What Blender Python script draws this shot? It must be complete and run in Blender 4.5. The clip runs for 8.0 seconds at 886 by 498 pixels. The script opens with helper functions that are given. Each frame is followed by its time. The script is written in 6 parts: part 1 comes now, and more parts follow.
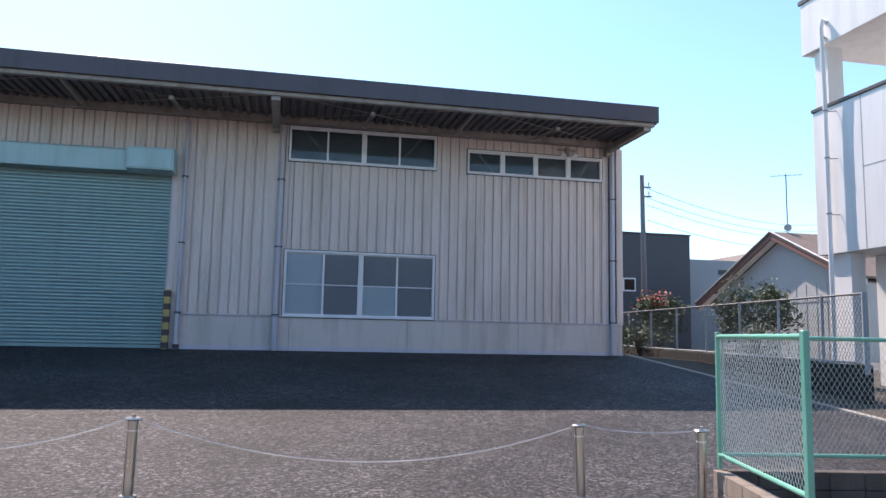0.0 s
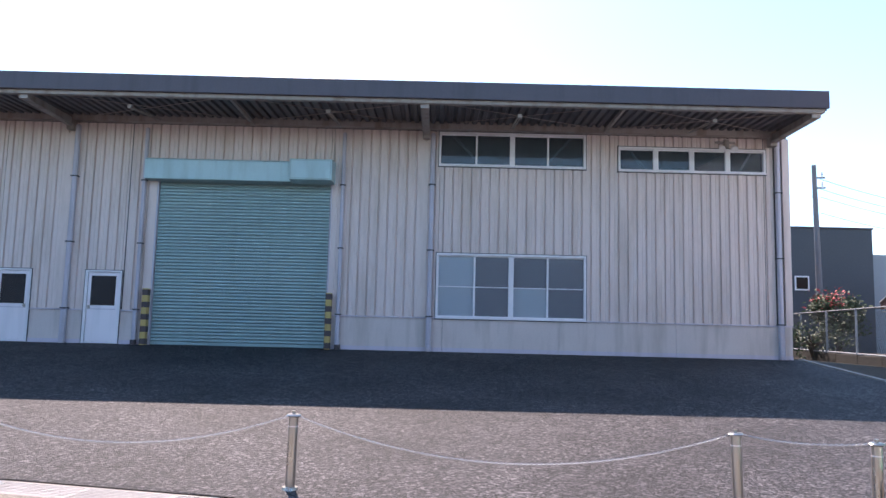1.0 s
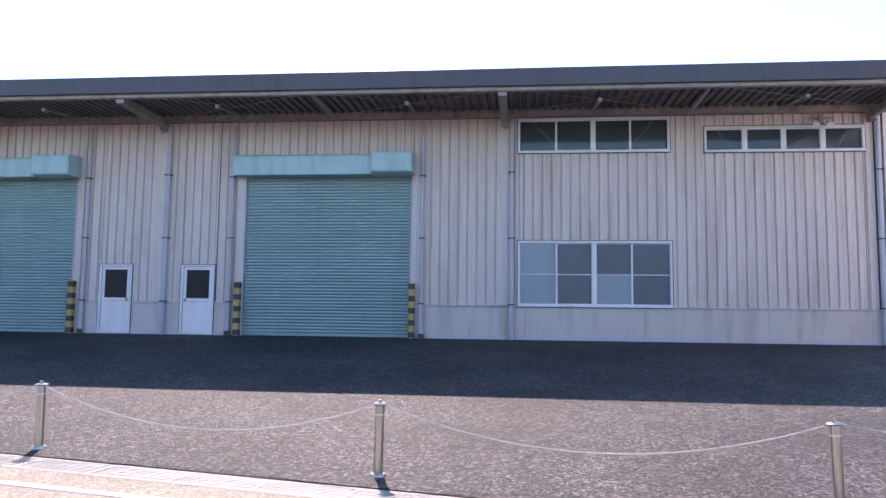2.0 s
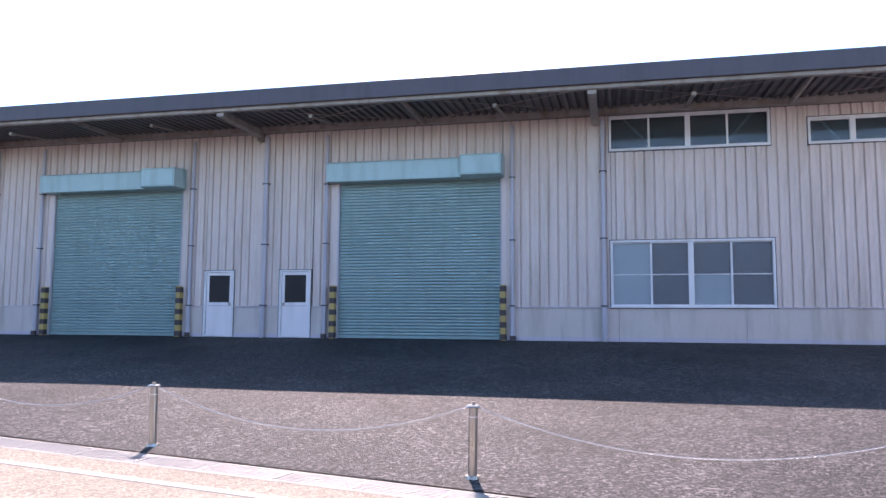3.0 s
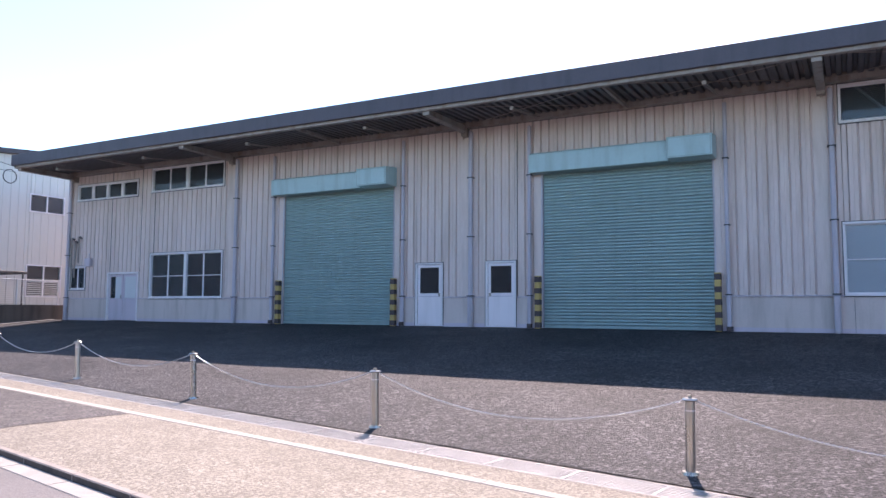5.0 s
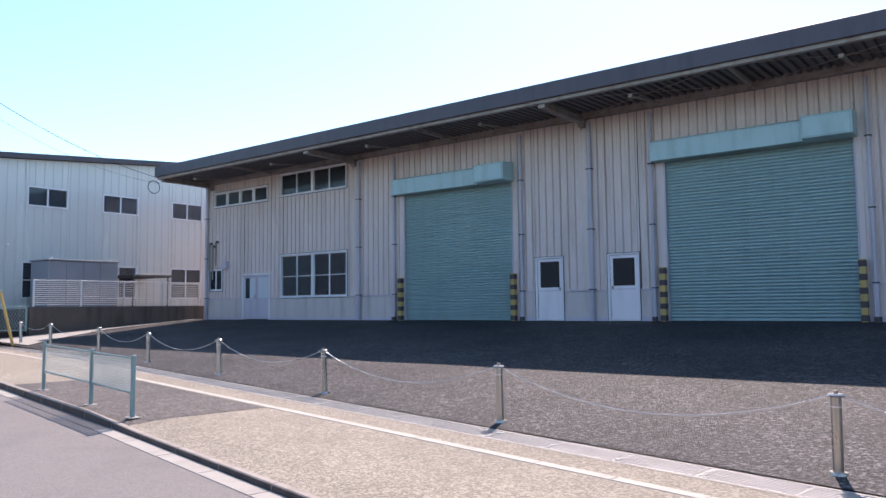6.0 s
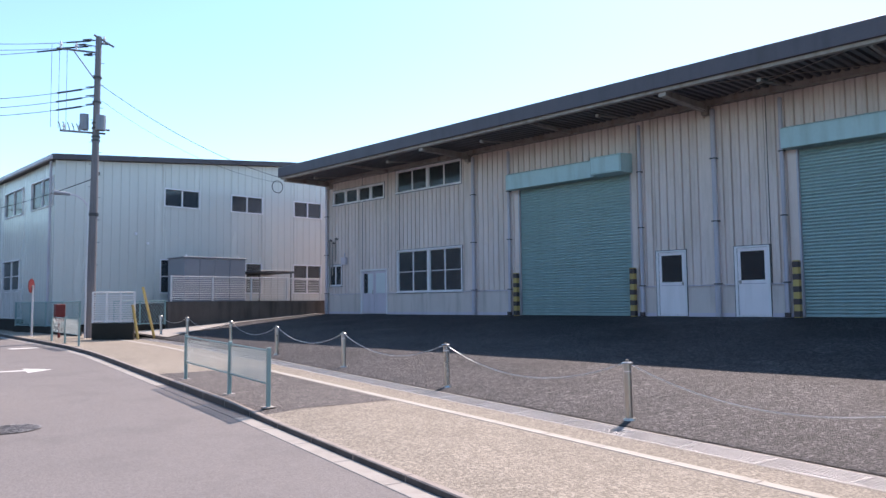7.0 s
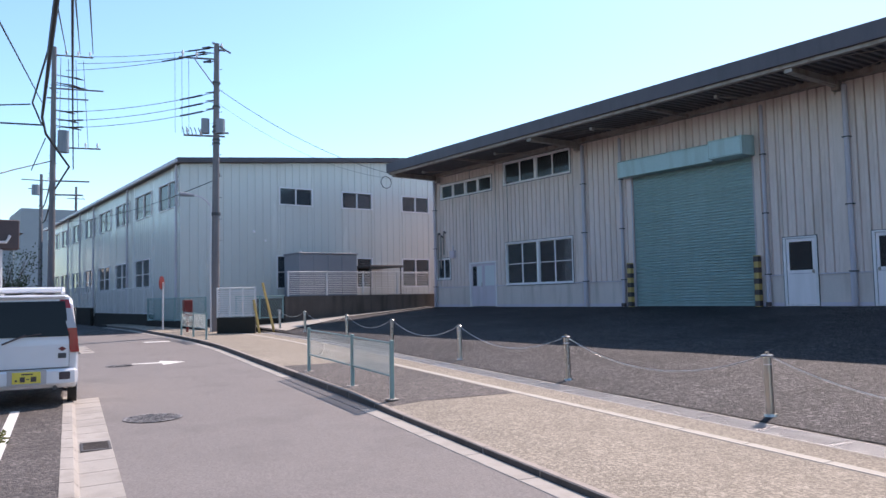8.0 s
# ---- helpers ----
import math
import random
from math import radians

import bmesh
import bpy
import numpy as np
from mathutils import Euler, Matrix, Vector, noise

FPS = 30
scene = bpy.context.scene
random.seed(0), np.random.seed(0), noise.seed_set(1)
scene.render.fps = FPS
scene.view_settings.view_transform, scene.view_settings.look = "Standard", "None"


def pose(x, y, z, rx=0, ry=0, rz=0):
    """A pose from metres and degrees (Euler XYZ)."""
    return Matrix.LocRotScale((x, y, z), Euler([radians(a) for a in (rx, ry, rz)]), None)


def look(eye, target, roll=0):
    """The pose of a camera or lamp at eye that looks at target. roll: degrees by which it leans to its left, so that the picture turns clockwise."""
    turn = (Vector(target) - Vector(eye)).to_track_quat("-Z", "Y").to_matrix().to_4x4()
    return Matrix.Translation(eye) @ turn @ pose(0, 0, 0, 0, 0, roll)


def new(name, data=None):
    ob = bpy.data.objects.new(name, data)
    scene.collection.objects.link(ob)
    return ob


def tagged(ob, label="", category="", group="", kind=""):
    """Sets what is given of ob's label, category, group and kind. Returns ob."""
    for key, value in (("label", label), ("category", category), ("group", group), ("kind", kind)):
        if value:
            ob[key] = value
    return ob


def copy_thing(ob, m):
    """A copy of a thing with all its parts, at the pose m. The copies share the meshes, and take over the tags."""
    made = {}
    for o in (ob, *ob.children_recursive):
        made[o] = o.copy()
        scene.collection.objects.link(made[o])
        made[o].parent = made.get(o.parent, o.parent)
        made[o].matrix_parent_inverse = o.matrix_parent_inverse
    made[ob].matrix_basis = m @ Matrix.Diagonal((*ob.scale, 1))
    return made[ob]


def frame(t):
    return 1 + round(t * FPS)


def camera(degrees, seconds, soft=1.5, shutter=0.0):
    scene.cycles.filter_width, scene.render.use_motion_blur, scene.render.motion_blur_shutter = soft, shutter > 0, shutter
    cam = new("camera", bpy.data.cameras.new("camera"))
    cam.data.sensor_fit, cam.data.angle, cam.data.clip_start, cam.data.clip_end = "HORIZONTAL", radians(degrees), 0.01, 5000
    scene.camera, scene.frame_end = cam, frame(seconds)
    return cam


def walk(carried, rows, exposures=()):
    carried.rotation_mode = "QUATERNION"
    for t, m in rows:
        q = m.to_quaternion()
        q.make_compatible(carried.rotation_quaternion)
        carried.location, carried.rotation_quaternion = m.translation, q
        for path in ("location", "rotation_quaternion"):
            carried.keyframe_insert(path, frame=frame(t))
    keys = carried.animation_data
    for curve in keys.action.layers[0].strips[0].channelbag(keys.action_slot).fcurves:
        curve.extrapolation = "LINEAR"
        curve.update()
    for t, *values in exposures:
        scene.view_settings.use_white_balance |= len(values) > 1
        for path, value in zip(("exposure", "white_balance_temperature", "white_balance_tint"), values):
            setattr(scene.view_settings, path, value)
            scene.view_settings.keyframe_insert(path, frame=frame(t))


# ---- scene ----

# ---------------- camera ----------------
cam = camera(61.2, 8.0)
# t, x, y, z, yaw, pitch, roll
PATH = [
    (0.0, 3.158, 1.095, 1.841, -12.11, 6.65, -1.16), (0.5, 3.265, 0.990, 1.851, -5.91, 6.76, -1.32),
    (1.0, 3.288, 1.027, 1.866, -0.28, 6.46, -1.38), (1.2, 3.290, 1.023, 1.869, 1.38, 6.08, -1.13),
    (2.3, 3.303, 1.005, 1.883, 7.76, 5.39, -0.66), (2.5, 3.305, 1.002, 1.886, 9.12, 5.40, -0.55),
    (3.0, 3.304, 0.991, 1.884, 13.02, 5.53, -0.38), (3.5, 3.291, 0.977, 1.883, 16.82, 5.51, -0.63),
    (4.0, 3.285, 0.984, 1.883, 20.82, 5.16, -0.64), (4.5, 3.284, 0.968, 1.879, 24.62, 4.76, -0.79),
    (4.7, 3.280, 0.965, 1.879, 26.11, 4.73, -0.56), (5.8, 3.260, 0.943, 1.878, 35.73, 4.42, 0.29),
    (6.0, 3.256, 0.939, 1.878, 37.64, 4.35, 0.64), (6.5, 3.214, 0.888, 1.880, 42.18, 4.14, 0.56),
    (7.0, 3.090, 0.826, 1.879, 46.07, 4.06, 0.56), (7.5, 2.944, 0.760, 1.870, 49.86, 3.92, 0.35),
    (8.0, 2.803, 0.721, 1.868, 53.99, 3.63, 1.18)]
walk(cam, [(t, pose(x, y, z, 90 + p, r, w)) for t, x, y, z, w, p, r in PATH], exposures=[(0.0, 0.94, 6600, 20), (0.5, 1.2, 6600, 23), (1.0, 1.35, 6600, 25), (2.5, 1.56, 6600, 30), (4.0, 1.54, 6600, 30), (5.2, 1.26, 6600, 27), (6.5, 0.95, 6600, 22), (7.5, 0.87, 6600, 22), (8.0, 0.75, 6600, 22)])

# ---------------- sky and sun ----------------
SUN_EL, SUN_LEFT = 50.5, 18.0  # elevation; degrees left of the facade's normal
world = bpy.data.worlds.new("sky")
scene.world = world
world.use_nodes = True
wn = world.node_tree
sky = wn.nodes.new("ShaderNodeTexSky")
sky.sky_type = "NISHITA"
sky.sun_disc = False
sky.sun_elevation = radians(SUN_EL)
sky.sun_rotation = radians(-SUN_LEFT)
sky.air_density, sky.dust_density, sky.ozone_density = 1.0, 0.5, 0.7
sky_tone = wn.nodes.new("ShaderNodeMix")
sky_tone.data_type, sky_tone.blend_type = "RGBA", "MULTIPLY"
sky_tone.inputs[0].default_value, sky_tone.inputs[7].default_value = 1.0, (0.74, 0.985, 1.03, 1.0)
wn.links.new(sky.outputs[0], sky_tone.inputs[6])
wn.links.new(sky_tone.outputs[2], wn.nodes["Background"].inputs[0])
wn.nodes["Background"].inputs[1].default_value = 0.145
sun = new("sun", bpy.data.lights.new("sun", "SUN"))
sun.data.energy, sun.data.angle, sun.data.color = 4.3, radians(0.5), (1.0, 0.9, 0.8)
_el, _az = radians(SUN_EL), radians(SUN_LEFT)
TO_SUN = Vector((-math.sin(_az) * math.cos(_el), math.cos(_az) * math.cos(_el), math.sin(_el)))
sun.matrix_basis = look((0, 0, 30), Vector((0, 0, 30)) - TO_SUN)


# ---------------- materials ----------------
def mat(name, dark, light, rough=0.6, metal=0.0, fine=40.0, coarse=1.5, bump=0.15, spread=0.35, rand=0.0, spec=0.4, stretch=(1, 1, 1), dirt=None, dirt_amount=0.0, fine_kind="noise", power=1.0):
    """Two-scale procedural paint, metal, stone or asphalt: dark and light are the ends of the fine grain; coarse stains shift between them."""
    m = bpy.data.materials.new(name)
    m.use_nodes = True
    nt = m.node_tree
    N, L = nt.nodes, nt.links
    bsdf = N["Principled BSDF"]
    geo = N.new("ShaderNodeNewGeometry")
    mp = N.new("ShaderNodeMapping")
    mp.inputs["Scale"].default_value = stretch
    L.new(geo.outputs["Position"], mp.inputs[0])
    if fine_kind == "noise":
        f = N.new("ShaderNodeTexNoise")
        f.inputs["Scale"].default_value, f.inputs["Detail"].default_value = fine, 4.0
        fo = f.outputs["Fac"]
    else:
        f = N.new("ShaderNodeTexVoronoi")
        f.inputs["Scale"].default_value = fine
        sep = N.new("ShaderNodeSeparateColor")
        L.new(f.outputs["Color"], sep.inputs[0])
        fo = sep.outputs[0]
        if power != 1.0:
            pw = N.new("ShaderNodeMath")
            pw.operation = "POWER"
            pw.inputs[1].default_value = power
            L.new(fo, pw.inputs[0])
            fo = pw.outputs[0]
    c = N.new("ShaderNodeTexNoise")
    c.inputs["Scale"].default_value, c.inputs["Detail"].default_value = coarse, 5.0
    L.new(mp.outputs[0], f.inputs["Vector"])
    L.new(mp.outputs[0], c.inputs["Vector"])
    mix = N.new("ShaderNodeMath")
    mix.operation = "MULTIPLY_ADD"
    mix.inputs[1].default_value = 1 - spread
    cm = N.new("ShaderNodeMath")
    cm.operation = "MULTIPLY"
    cm.inputs[1].default_value = spread
    cr = N.new("ShaderNodeMapRange")
    cr.inputs[1].default_value, cr.inputs[2].default_value = 0.3, 0.7
    L.new(c.outputs["Fac"], cr.inputs[0])
    L.new(cr.outputs[0], cm.inputs[0])
    L.new(fo, mix.inputs[0])
    L.new(cm.outputs[0], mix.inputs[2])
    out = mix.outputs[0]
    if rand:
        oi = N.new("ShaderNodeObjectInfo")
        r = N.new("ShaderNodeMath")
        r.operation = "MULTIPLY_ADD"
        r.inputs[1].default_value = rand
        L.new(oi.outputs["Random"], r.inputs[0])
        L.new(out, r.inputs[2])
        out = r.outputs[0]
    col = N.new("ShaderNodeMix")
    col.data_type = "RGBA"
    col.inputs[6].default_value, col.inputs[7].default_value = (*dark, 1), (*light, 1)
    L.new(out, col.inputs[0])
    co = col.outputs[2]
    if dirt:
        d = N.new("ShaderNodeTexNoise")
        d.inputs["Scale"].default_value, d.inputs["Detail"].default_value = 0.9, 6.0
        md = N.new("ShaderNodeMapping")
        md.inputs["Scale"].default_value = (4.0, 4.0, 0.45)
        L.new(geo.outputs["Position"], md.inputs[0])
        L.new(md.outputs[0], d.inputs["Vector"])
        dr = N.new("ShaderNodeMapRange")
        dr.inputs[1].default_value, dr.inputs[2].default_value = 0.48, 0.75
        dr.inputs[4].default_value = dirt_amount
        L.new(d.outputs["Fac"], dr.inputs[0])
        dm = N.new("ShaderNodeMix")
        dm.data_type = "RGBA"
        dm.inputs[7].default_value = (*dirt, 1)
        L.new(dr.outputs[0], dm.inputs[0])
        L.new(co, dm.inputs[6])
        co = dm.outputs[2]
    L.new(co, bsdf.inputs["Base Color"])
    bsdf.inputs["Metallic"].default_value = metal
    bsdf.inputs["Specular IOR Level"].default_value = spec
    rr = N.new("ShaderNodeMapRange")
    rr.inputs[3].default_value, rr.inputs[4].default_value = max(rough - 0.08, 0.03), min(rough + 0.1, 1)
    L.new(c.outputs["Fac"], rr.inputs[0])
    L.new(rr.outputs[0], bsdf.inputs["Roughness"])
    if bump:
        b = N.new("ShaderNodeBump")
        b.inputs["Strength"].default_value, b.inputs["Distance"].default_value = bump, 0.02
        L.new(fo, b.inputs["Height"])
        L.new(b.outputs[0], bsdf.inputs["Normal"])
    return m


def aggregate(name, dark, light, big, small, power, rough, spec, bump, mottle=0.45, stain=(0.05, 0.045, 0.04), stain_amount=0.25):
    """Asphalt or exposed-aggregate concrete: two sizes of stone in a binder, worn patches and stains."""
    m = bpy.data.materials.new(name)
    m.use_nodes = True
    N, L = m.node_tree.nodes, m.node_tree.links
    bsdf = N["Principled BSDF"]
    geo = N.new("ShaderNodeNewGeometry")

    def math_node(op, a, b):
        k = N.new("ShaderNodeMath")
        k.operation = op
        for i, v in enumerate((a, b)):
            if isinstance(v, (int, float)):
                k.inputs[i].default_value = v
            else:
                L.new(v, k.inputs[i])
        return k.outputs[0]

    def cells(scale):
        v = N.new("ShaderNodeTexVoronoi")
        v.inputs["Scale"].default_value = scale
        L.new(geo.outputs["Position"], v.inputs["Vector"])
        c = N.new("ShaderNodeSeparateColor")
        L.new(v.outputs["Color"], c.inputs[0])
        return math_node("POWER", c.outputs[0], power), v.outputs["Distance"]

    def cloud(scale, lo, hi, a, b):
        t = N.new("ShaderNodeTexNoise")
        t.inputs["Scale"].default_value, t.inputs["Detail"].default_value = scale, 5.0
        L.new(geo.outputs["Position"], t.inputs["Vector"])
        r = N.new("ShaderNodeMapRange")
        for i, v in enumerate((lo, hi, a, b)):
            r.inputs[i + 1].default_value = v
        L.new(t.outputs["Fac"], r.inputs[0])
        return r.outputs[0]
    ca, da = cells(big)
    cb, db_ = cells(small)
    val = math_node("ADD", math_node("MULTIPLY", ca, 0.6), math_node("MULTIPLY", cb, 0.4))
    wear = math_node("MULTIPLY", cloud(0.55, 0.3, 0.7, 1 - mottle, 1 + mottle), cloud(3.5, 0.3, 0.7, 1 - mottle * 0.6, 1 + mottle * 0.6))
    val = math_node("MULTIPLY", val, wear)
    col = N.new("ShaderNodeMix")
    col.data_type = "RGBA"
    col.inputs[6].default_value, col.inputs[7].default_value = (*dark, 1), (*light, 1)
    L.new(val, col.inputs[0])
    st = N.new("ShaderNodeMix")
    st.data_type = "RGBA"
    st.inputs[7].default_value = (*stain, 1)
    L.new(cloud(1.1, 0.5, 0.72, 0.0, stain_amount), st.inputs[0])
    L.new(col.outputs[2], st.inputs[6])
    L.new(st.outputs[2], bsdf.inputs["Base Color"])
    bsdf.inputs["Roughness"].default_value = rough
    bsdf.inputs["Specular IOR Level"].default_value = spec
    b = N.new("ShaderNodeBump")
    b.inputs["Strength"].default_value, b.inputs["Distance"].default_value = bump, 0.03
    L.new(math_node("ADD", math_node("MULTIPLY", val, 0.7), math_node("MULTIPLY", math_node("ADD", da, db_), -0.4)), b.inputs["Height"])
    L.new(b.outputs[0], bsdf.inputs["Normal"])
    return m


def glass(name, tint, gloss=0.9, haze=0.2):
    """Window glass: clear with a tint, mirror gloss by Fresnel."""
    m = bpy.data.materials.new(name)
    m.use_nodes = True
    N, L = m.node_tree.nodes, m.node_tree.links
    N.remove(N["Principled BSDF"])
    tr, gl, mx, fr = (N.new(k) for k in ("ShaderNodeBsdfTransparent", "ShaderNodeBsdfGlossy", "ShaderNodeMixShader", "ShaderNodeFresnel"))
    tr.inputs[0].default_value = (*tint, 1)
    gl.inputs[0].default_value, gl.inputs[1].default_value = (gloss, gloss, gloss, 1), 0.03
    fr.inputs[0].default_value = 1.42
    # haze sets an even share of grey diffuse over the clear glass
    grey_mix, du = N.new("ShaderNodeMixShader"), N.new("ShaderNodeBsdfDiffuse")
    du.inputs[0].default_value = (0.46, 0.5, 0.55, 1)
    grey_mix.inputs[0].default_value = haze
    L.new(tr.outputs[0], grey_mix.inputs[1])
    L.new(du.outputs[0], grey_mix.inputs[2])
    L.new(fr.outputs[0], mx.inputs[0])
    L.new(grey_mix.outputs[0], mx.inputs[1])
    L.new(gl.outputs[0], mx.inputs[2])
    L.new(mx.outputs[0], N["Material Output"].inputs[0])
    return m


M_CLAD = mat("cladding_paint", (0.64, 0.525, 0.48), (0.84, 0.695, 0.635), 0.42, fine=14, coarse=0.6, bump=0.05, rand=0.08, stretch=(3, 3, 0.35), dirt=(0.38, 0.285, 0.21), dirt_amount=0.4)
M_PLINTH = mat("plinth_concrete", (0.62, 0.525, 0.48), (0.76, 0.65, 0.6), 0.8, fine=25, coarse=0.9, bump=0.15, dirt=(0.33, 0.275, 0.22), dirt_amount=0.45)
M_TRIM = mat("painted_trim", (0.56, 0.5, 0.55), (0.688, 0.606, 0.665), 0.45, fine=20, coarse=1.2, bump=0.05, dirt=(0.3, 0.28, 0.26), dirt_amount=0.3)
M_PIPE = mat("downpipe_paint", (0.46, 0.43, 0.48), (0.6, 0.555, 0.61), 0.4, fine=20, coarse=1.0, bump=0.04, dirt=(0.25, 0.22, 0.2), dirt_amount=0.4)
M_ROOF = mat("dark_roof_metal", (0.066, 0.054, 0.066), (0.1, 0.082, 0.096), 0.42, fine=20, coarse=0.7, bump=0.05, spec=0.45, dirt=(0.05, 0.04, 0.045), dirt_amount=0.5)
M_DECK = mat("roof_deck", (0.09, 0.08, 0.09), (0.15, 0.135, 0.148), 0.5, fine=20, coarse=0.8, bump=0.05, dirt=(0.09, 0.06, 0.045), dirt_amount=0.5)
M_STEEL = mat("painted_steel", (0.28, 0.24, 0.215), (0.43, 0.375, 0.34), 0.55, fine=30, coarse=1.0, bump=0.08, dirt=(0.16, 0.095, 0.06), dirt_amount=0.6)
M_SHUT = mat("shutter_paint", (0.235, 0.36, 0.36), (0.36, 0.5, 0.495), 0.38, fine=6, coarse=0.4, bump=0.0, rand=0.1, dirt=(0.2, 0.29, 0.27), dirt_amount=0.3)
M_HOOD = mat("shutter_hood_paint", (0.3914, 0.5695, 0.5871), (0.4944, 0.6794, 0.6901), 0.4, fine=10, coarse=0.8, bump=0.03, dirt=(0.2, 0.27, 0.25), dirt_amount=0.35)
M_ALU = mat("white_aluminium", (0.78, 0.745, 0.75), (0.92, 0.88, 0.885), 0.35, fine=40, coarse=2, bump=0.03, dirt=(0.45, 0.42, 0.4), dirt_amount=0.25)
M_DOOR = mat("white_door_paint", (0.85, 0.78, 0.79), (0.93, 0.855, 0.865), 0.4, fine=30, coarse=1.4, bump=0.03, dirt=(0.5, 0.48, 0.45), dirt_amount=0.25)
M_HANDLE = mat("dull_chrome", (0.3, 0.28, 0.25), (0.45, 0.42, 0.38), 0.3, 0.9, bump=0.02)
M_GLASS = glass("window_glass", (0.6, 0.66, 0.7), haze=0.1)
M_GLASS_D = glass("door_glass", (0.35, 0.38, 0.4), haze=0.05)
M_GLASS_L = glass("clear_pane", (0.9, 0.92, 0.94), haze=0.08)
M_FROST = mat("blind_grey", (0.19, 0.185, 0.195), (0.25, 0.24, 0.25), 0.6, fine=12, coarse=0.8, bump=0.03)
M_FROST_L = mat("blind_pale", (0.6, 0.63, 0.635), (0.7, 0.73, 0.735), 0.6, fine=12, coarse=0.8, bump=0.03)
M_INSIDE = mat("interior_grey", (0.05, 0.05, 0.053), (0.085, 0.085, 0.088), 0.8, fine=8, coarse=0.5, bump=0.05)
M_BRACE = mat("brace_galvanised", (0.4, 0.44, 0.46), (0.55, 0.6, 0.62), 0.5, fine=30, coarse=2, bump=0.05)
M_YELLOW = mat("guard_yellow", (0.46, 0.32, 0.10), (0.62, 0.45, 0.17), 0.6, fine=30, coarse=3, bump=0.06, dirt=(0.25, 0.17, 0.08), dirt_amount=0.45)
M_BLACK = mat("guard_black", (0.06, 0.045, 0.045), (0.11, 0.08, 0.08), 0.6, fine=30, coarse=3, bump=0.06)
M_LOT = aggregate("worn_asphalt", (0.0065, 0.006, 0.0072), (0.225, 0.204, 0.21), 28, 60, 4.0, 0.66, 0.25, 1.0, 0.45, (0.014, 0.013, 0.0145), 0.4)
M_ROAD = aggregate("road_asphalt", (0.13, 0.116, 0.109), (0.225, 0.204, 0.192), 60, 130, 1.2, 0.78, 0.3, 0.3, 0.14, (0.11, 0.1, 0.094), 0.4)
M_PATCH = aggregate("patch_asphalt", (0.032, 0.028, 0.026), (0.22, 0.19, 0.175), 34, 80, 1.8, 0.75, 0.3, 0.6, 0.4)
M_PAVE = aggregate("sidewalk_aggregate", (0.15, 0.13, 0.102), (0.43, 0.373, 0.3), 38, 85, 1.7, 0.85, 0.25, 0.4, 0.24, (0.145, 0.123, 0.097), 0.35)
M_CONC = mat("kerb_concrete", (0.24, 0.22, 0.195), (0.37, 0.34, 0.305), 0.85, fine=50, coarse=1.3, bump=0.25, rand=0.18, dirt=(0.14, 0.12, 0.1), dirt_amount=0.35)
M_KERB = mat("worn_kerb", (0.21, 0.18, 0.155), (0.36, 0.31, 0.27), 0.9, fine=40, coarse=1.5, bump=0.3, rand=0.15, dirt=(0.1, 0.085, 0.07), dirt_amount=0.35)
M_CONC_L = mat("edging_concrete", (0.33, 0.3, 0.255), (0.43, 0.395, 0.34), 0.85, fine=50, coarse=1.3, bump=0.2, rand=0.12, dirt=(0.2, 0.175, 0.145), dirt_amount=0.3)
# dark from stains and from shade put into the colour
M_CONC_D = mat("stained_shaded_concrete", (0.07, 0.058, 0.052), (0.15, 0.125, 0.11), 0.9, fine=30, coarse=1.0, bump=0.3, dirt=(0.035, 0.03, 0.027), dirt_amount=0.6)
M_BLOCK = mat("concrete_block", (0.2, 0.16, 0.128), (0.304, 0.248, 0.2), 0.9, fine=40, coarse=2.0, bump=0.3, rand=0.2, dirt=(0.1, 0.08, 0.06), dirt_amount=0.4)
M_WLINE = mat("road_paint", (0.495, 0.477, 0.432), (0.702, 0.693, 0.666), 0.7, fine=70, coarse=3, bump=0.2, spread=0.5)
M_SST = mat("stainless", (0.42, 0.40, 0.37), (0.6, 0.58, 0.54), 0.28, 1.0, fine=60, coarse=3, bump=0.03, stretch=(1, 1, 0.2))
M_GRATE = mat("galvanised_grate", (0.42, 0.41, 0.4), (0.62, 0.6, 0.59), 0.45, 0.6, fine=40, coarse=2, bump=0.1)
M_CHAIN = mat("chain_steel", (0.5, 0.49, 0.48), (0.72, 0.7, 0.68), 0.32, 1.0, bump=0.0)
M_GREEN = mat("fence_green", (0.12, 0.36, 0.27), (0.2, 0.5, 0.38), 0.4, fine=30, coarse=2, bump=0.05, dirt=(0.25, 0.28, 0.22), dirt_amount=0.3)
M_GRAIL = mat("guardrail_green", (0.2, 0.32, 0.31), (0.3, 0.43, 0.41), 0.45, fine=30, coarse=2, bump=0.06, dirt=(0.3, 0.26, 0.2), dirt_amount=0.3)
M_WIRE = mat("fence_wire", (0.5, 0.55, 0.52), (0.68, 0.72, 0.68), 0.4, 0.3, bump=0.0)
M_SOIL = mat("soil", (0.03, 0.025, 0.02), (0.09, 0.075, 0.055), 0.95, fine=20, coarse=1.5, bump=0.6)
# nearly black: mossy tone together with shade painted into the colour
M_MOSS_SHADE = mat("mossy_shaded_stone", (0.012, 0.012, 0.01), (0.045, 0.041, 0.033), 0.95, fine=25, coarse=1.5, bump=0.6)
M_GROUND = mat("far_ground", (0.09, 0.085, 0.08), (0.16, 0.15, 0.14), 0.9, fine=3, coarse=0.15, bump=0.2)
M_NB = mat("neighbour_cladding", (0.6, 0.585, 0.54), (0.72, 0.70, 0.65), 0.24, fine=8, coarse=0.4, bump=0.03, rand=0.08, stretch=(3, 3, 0.3), spec=0.65)
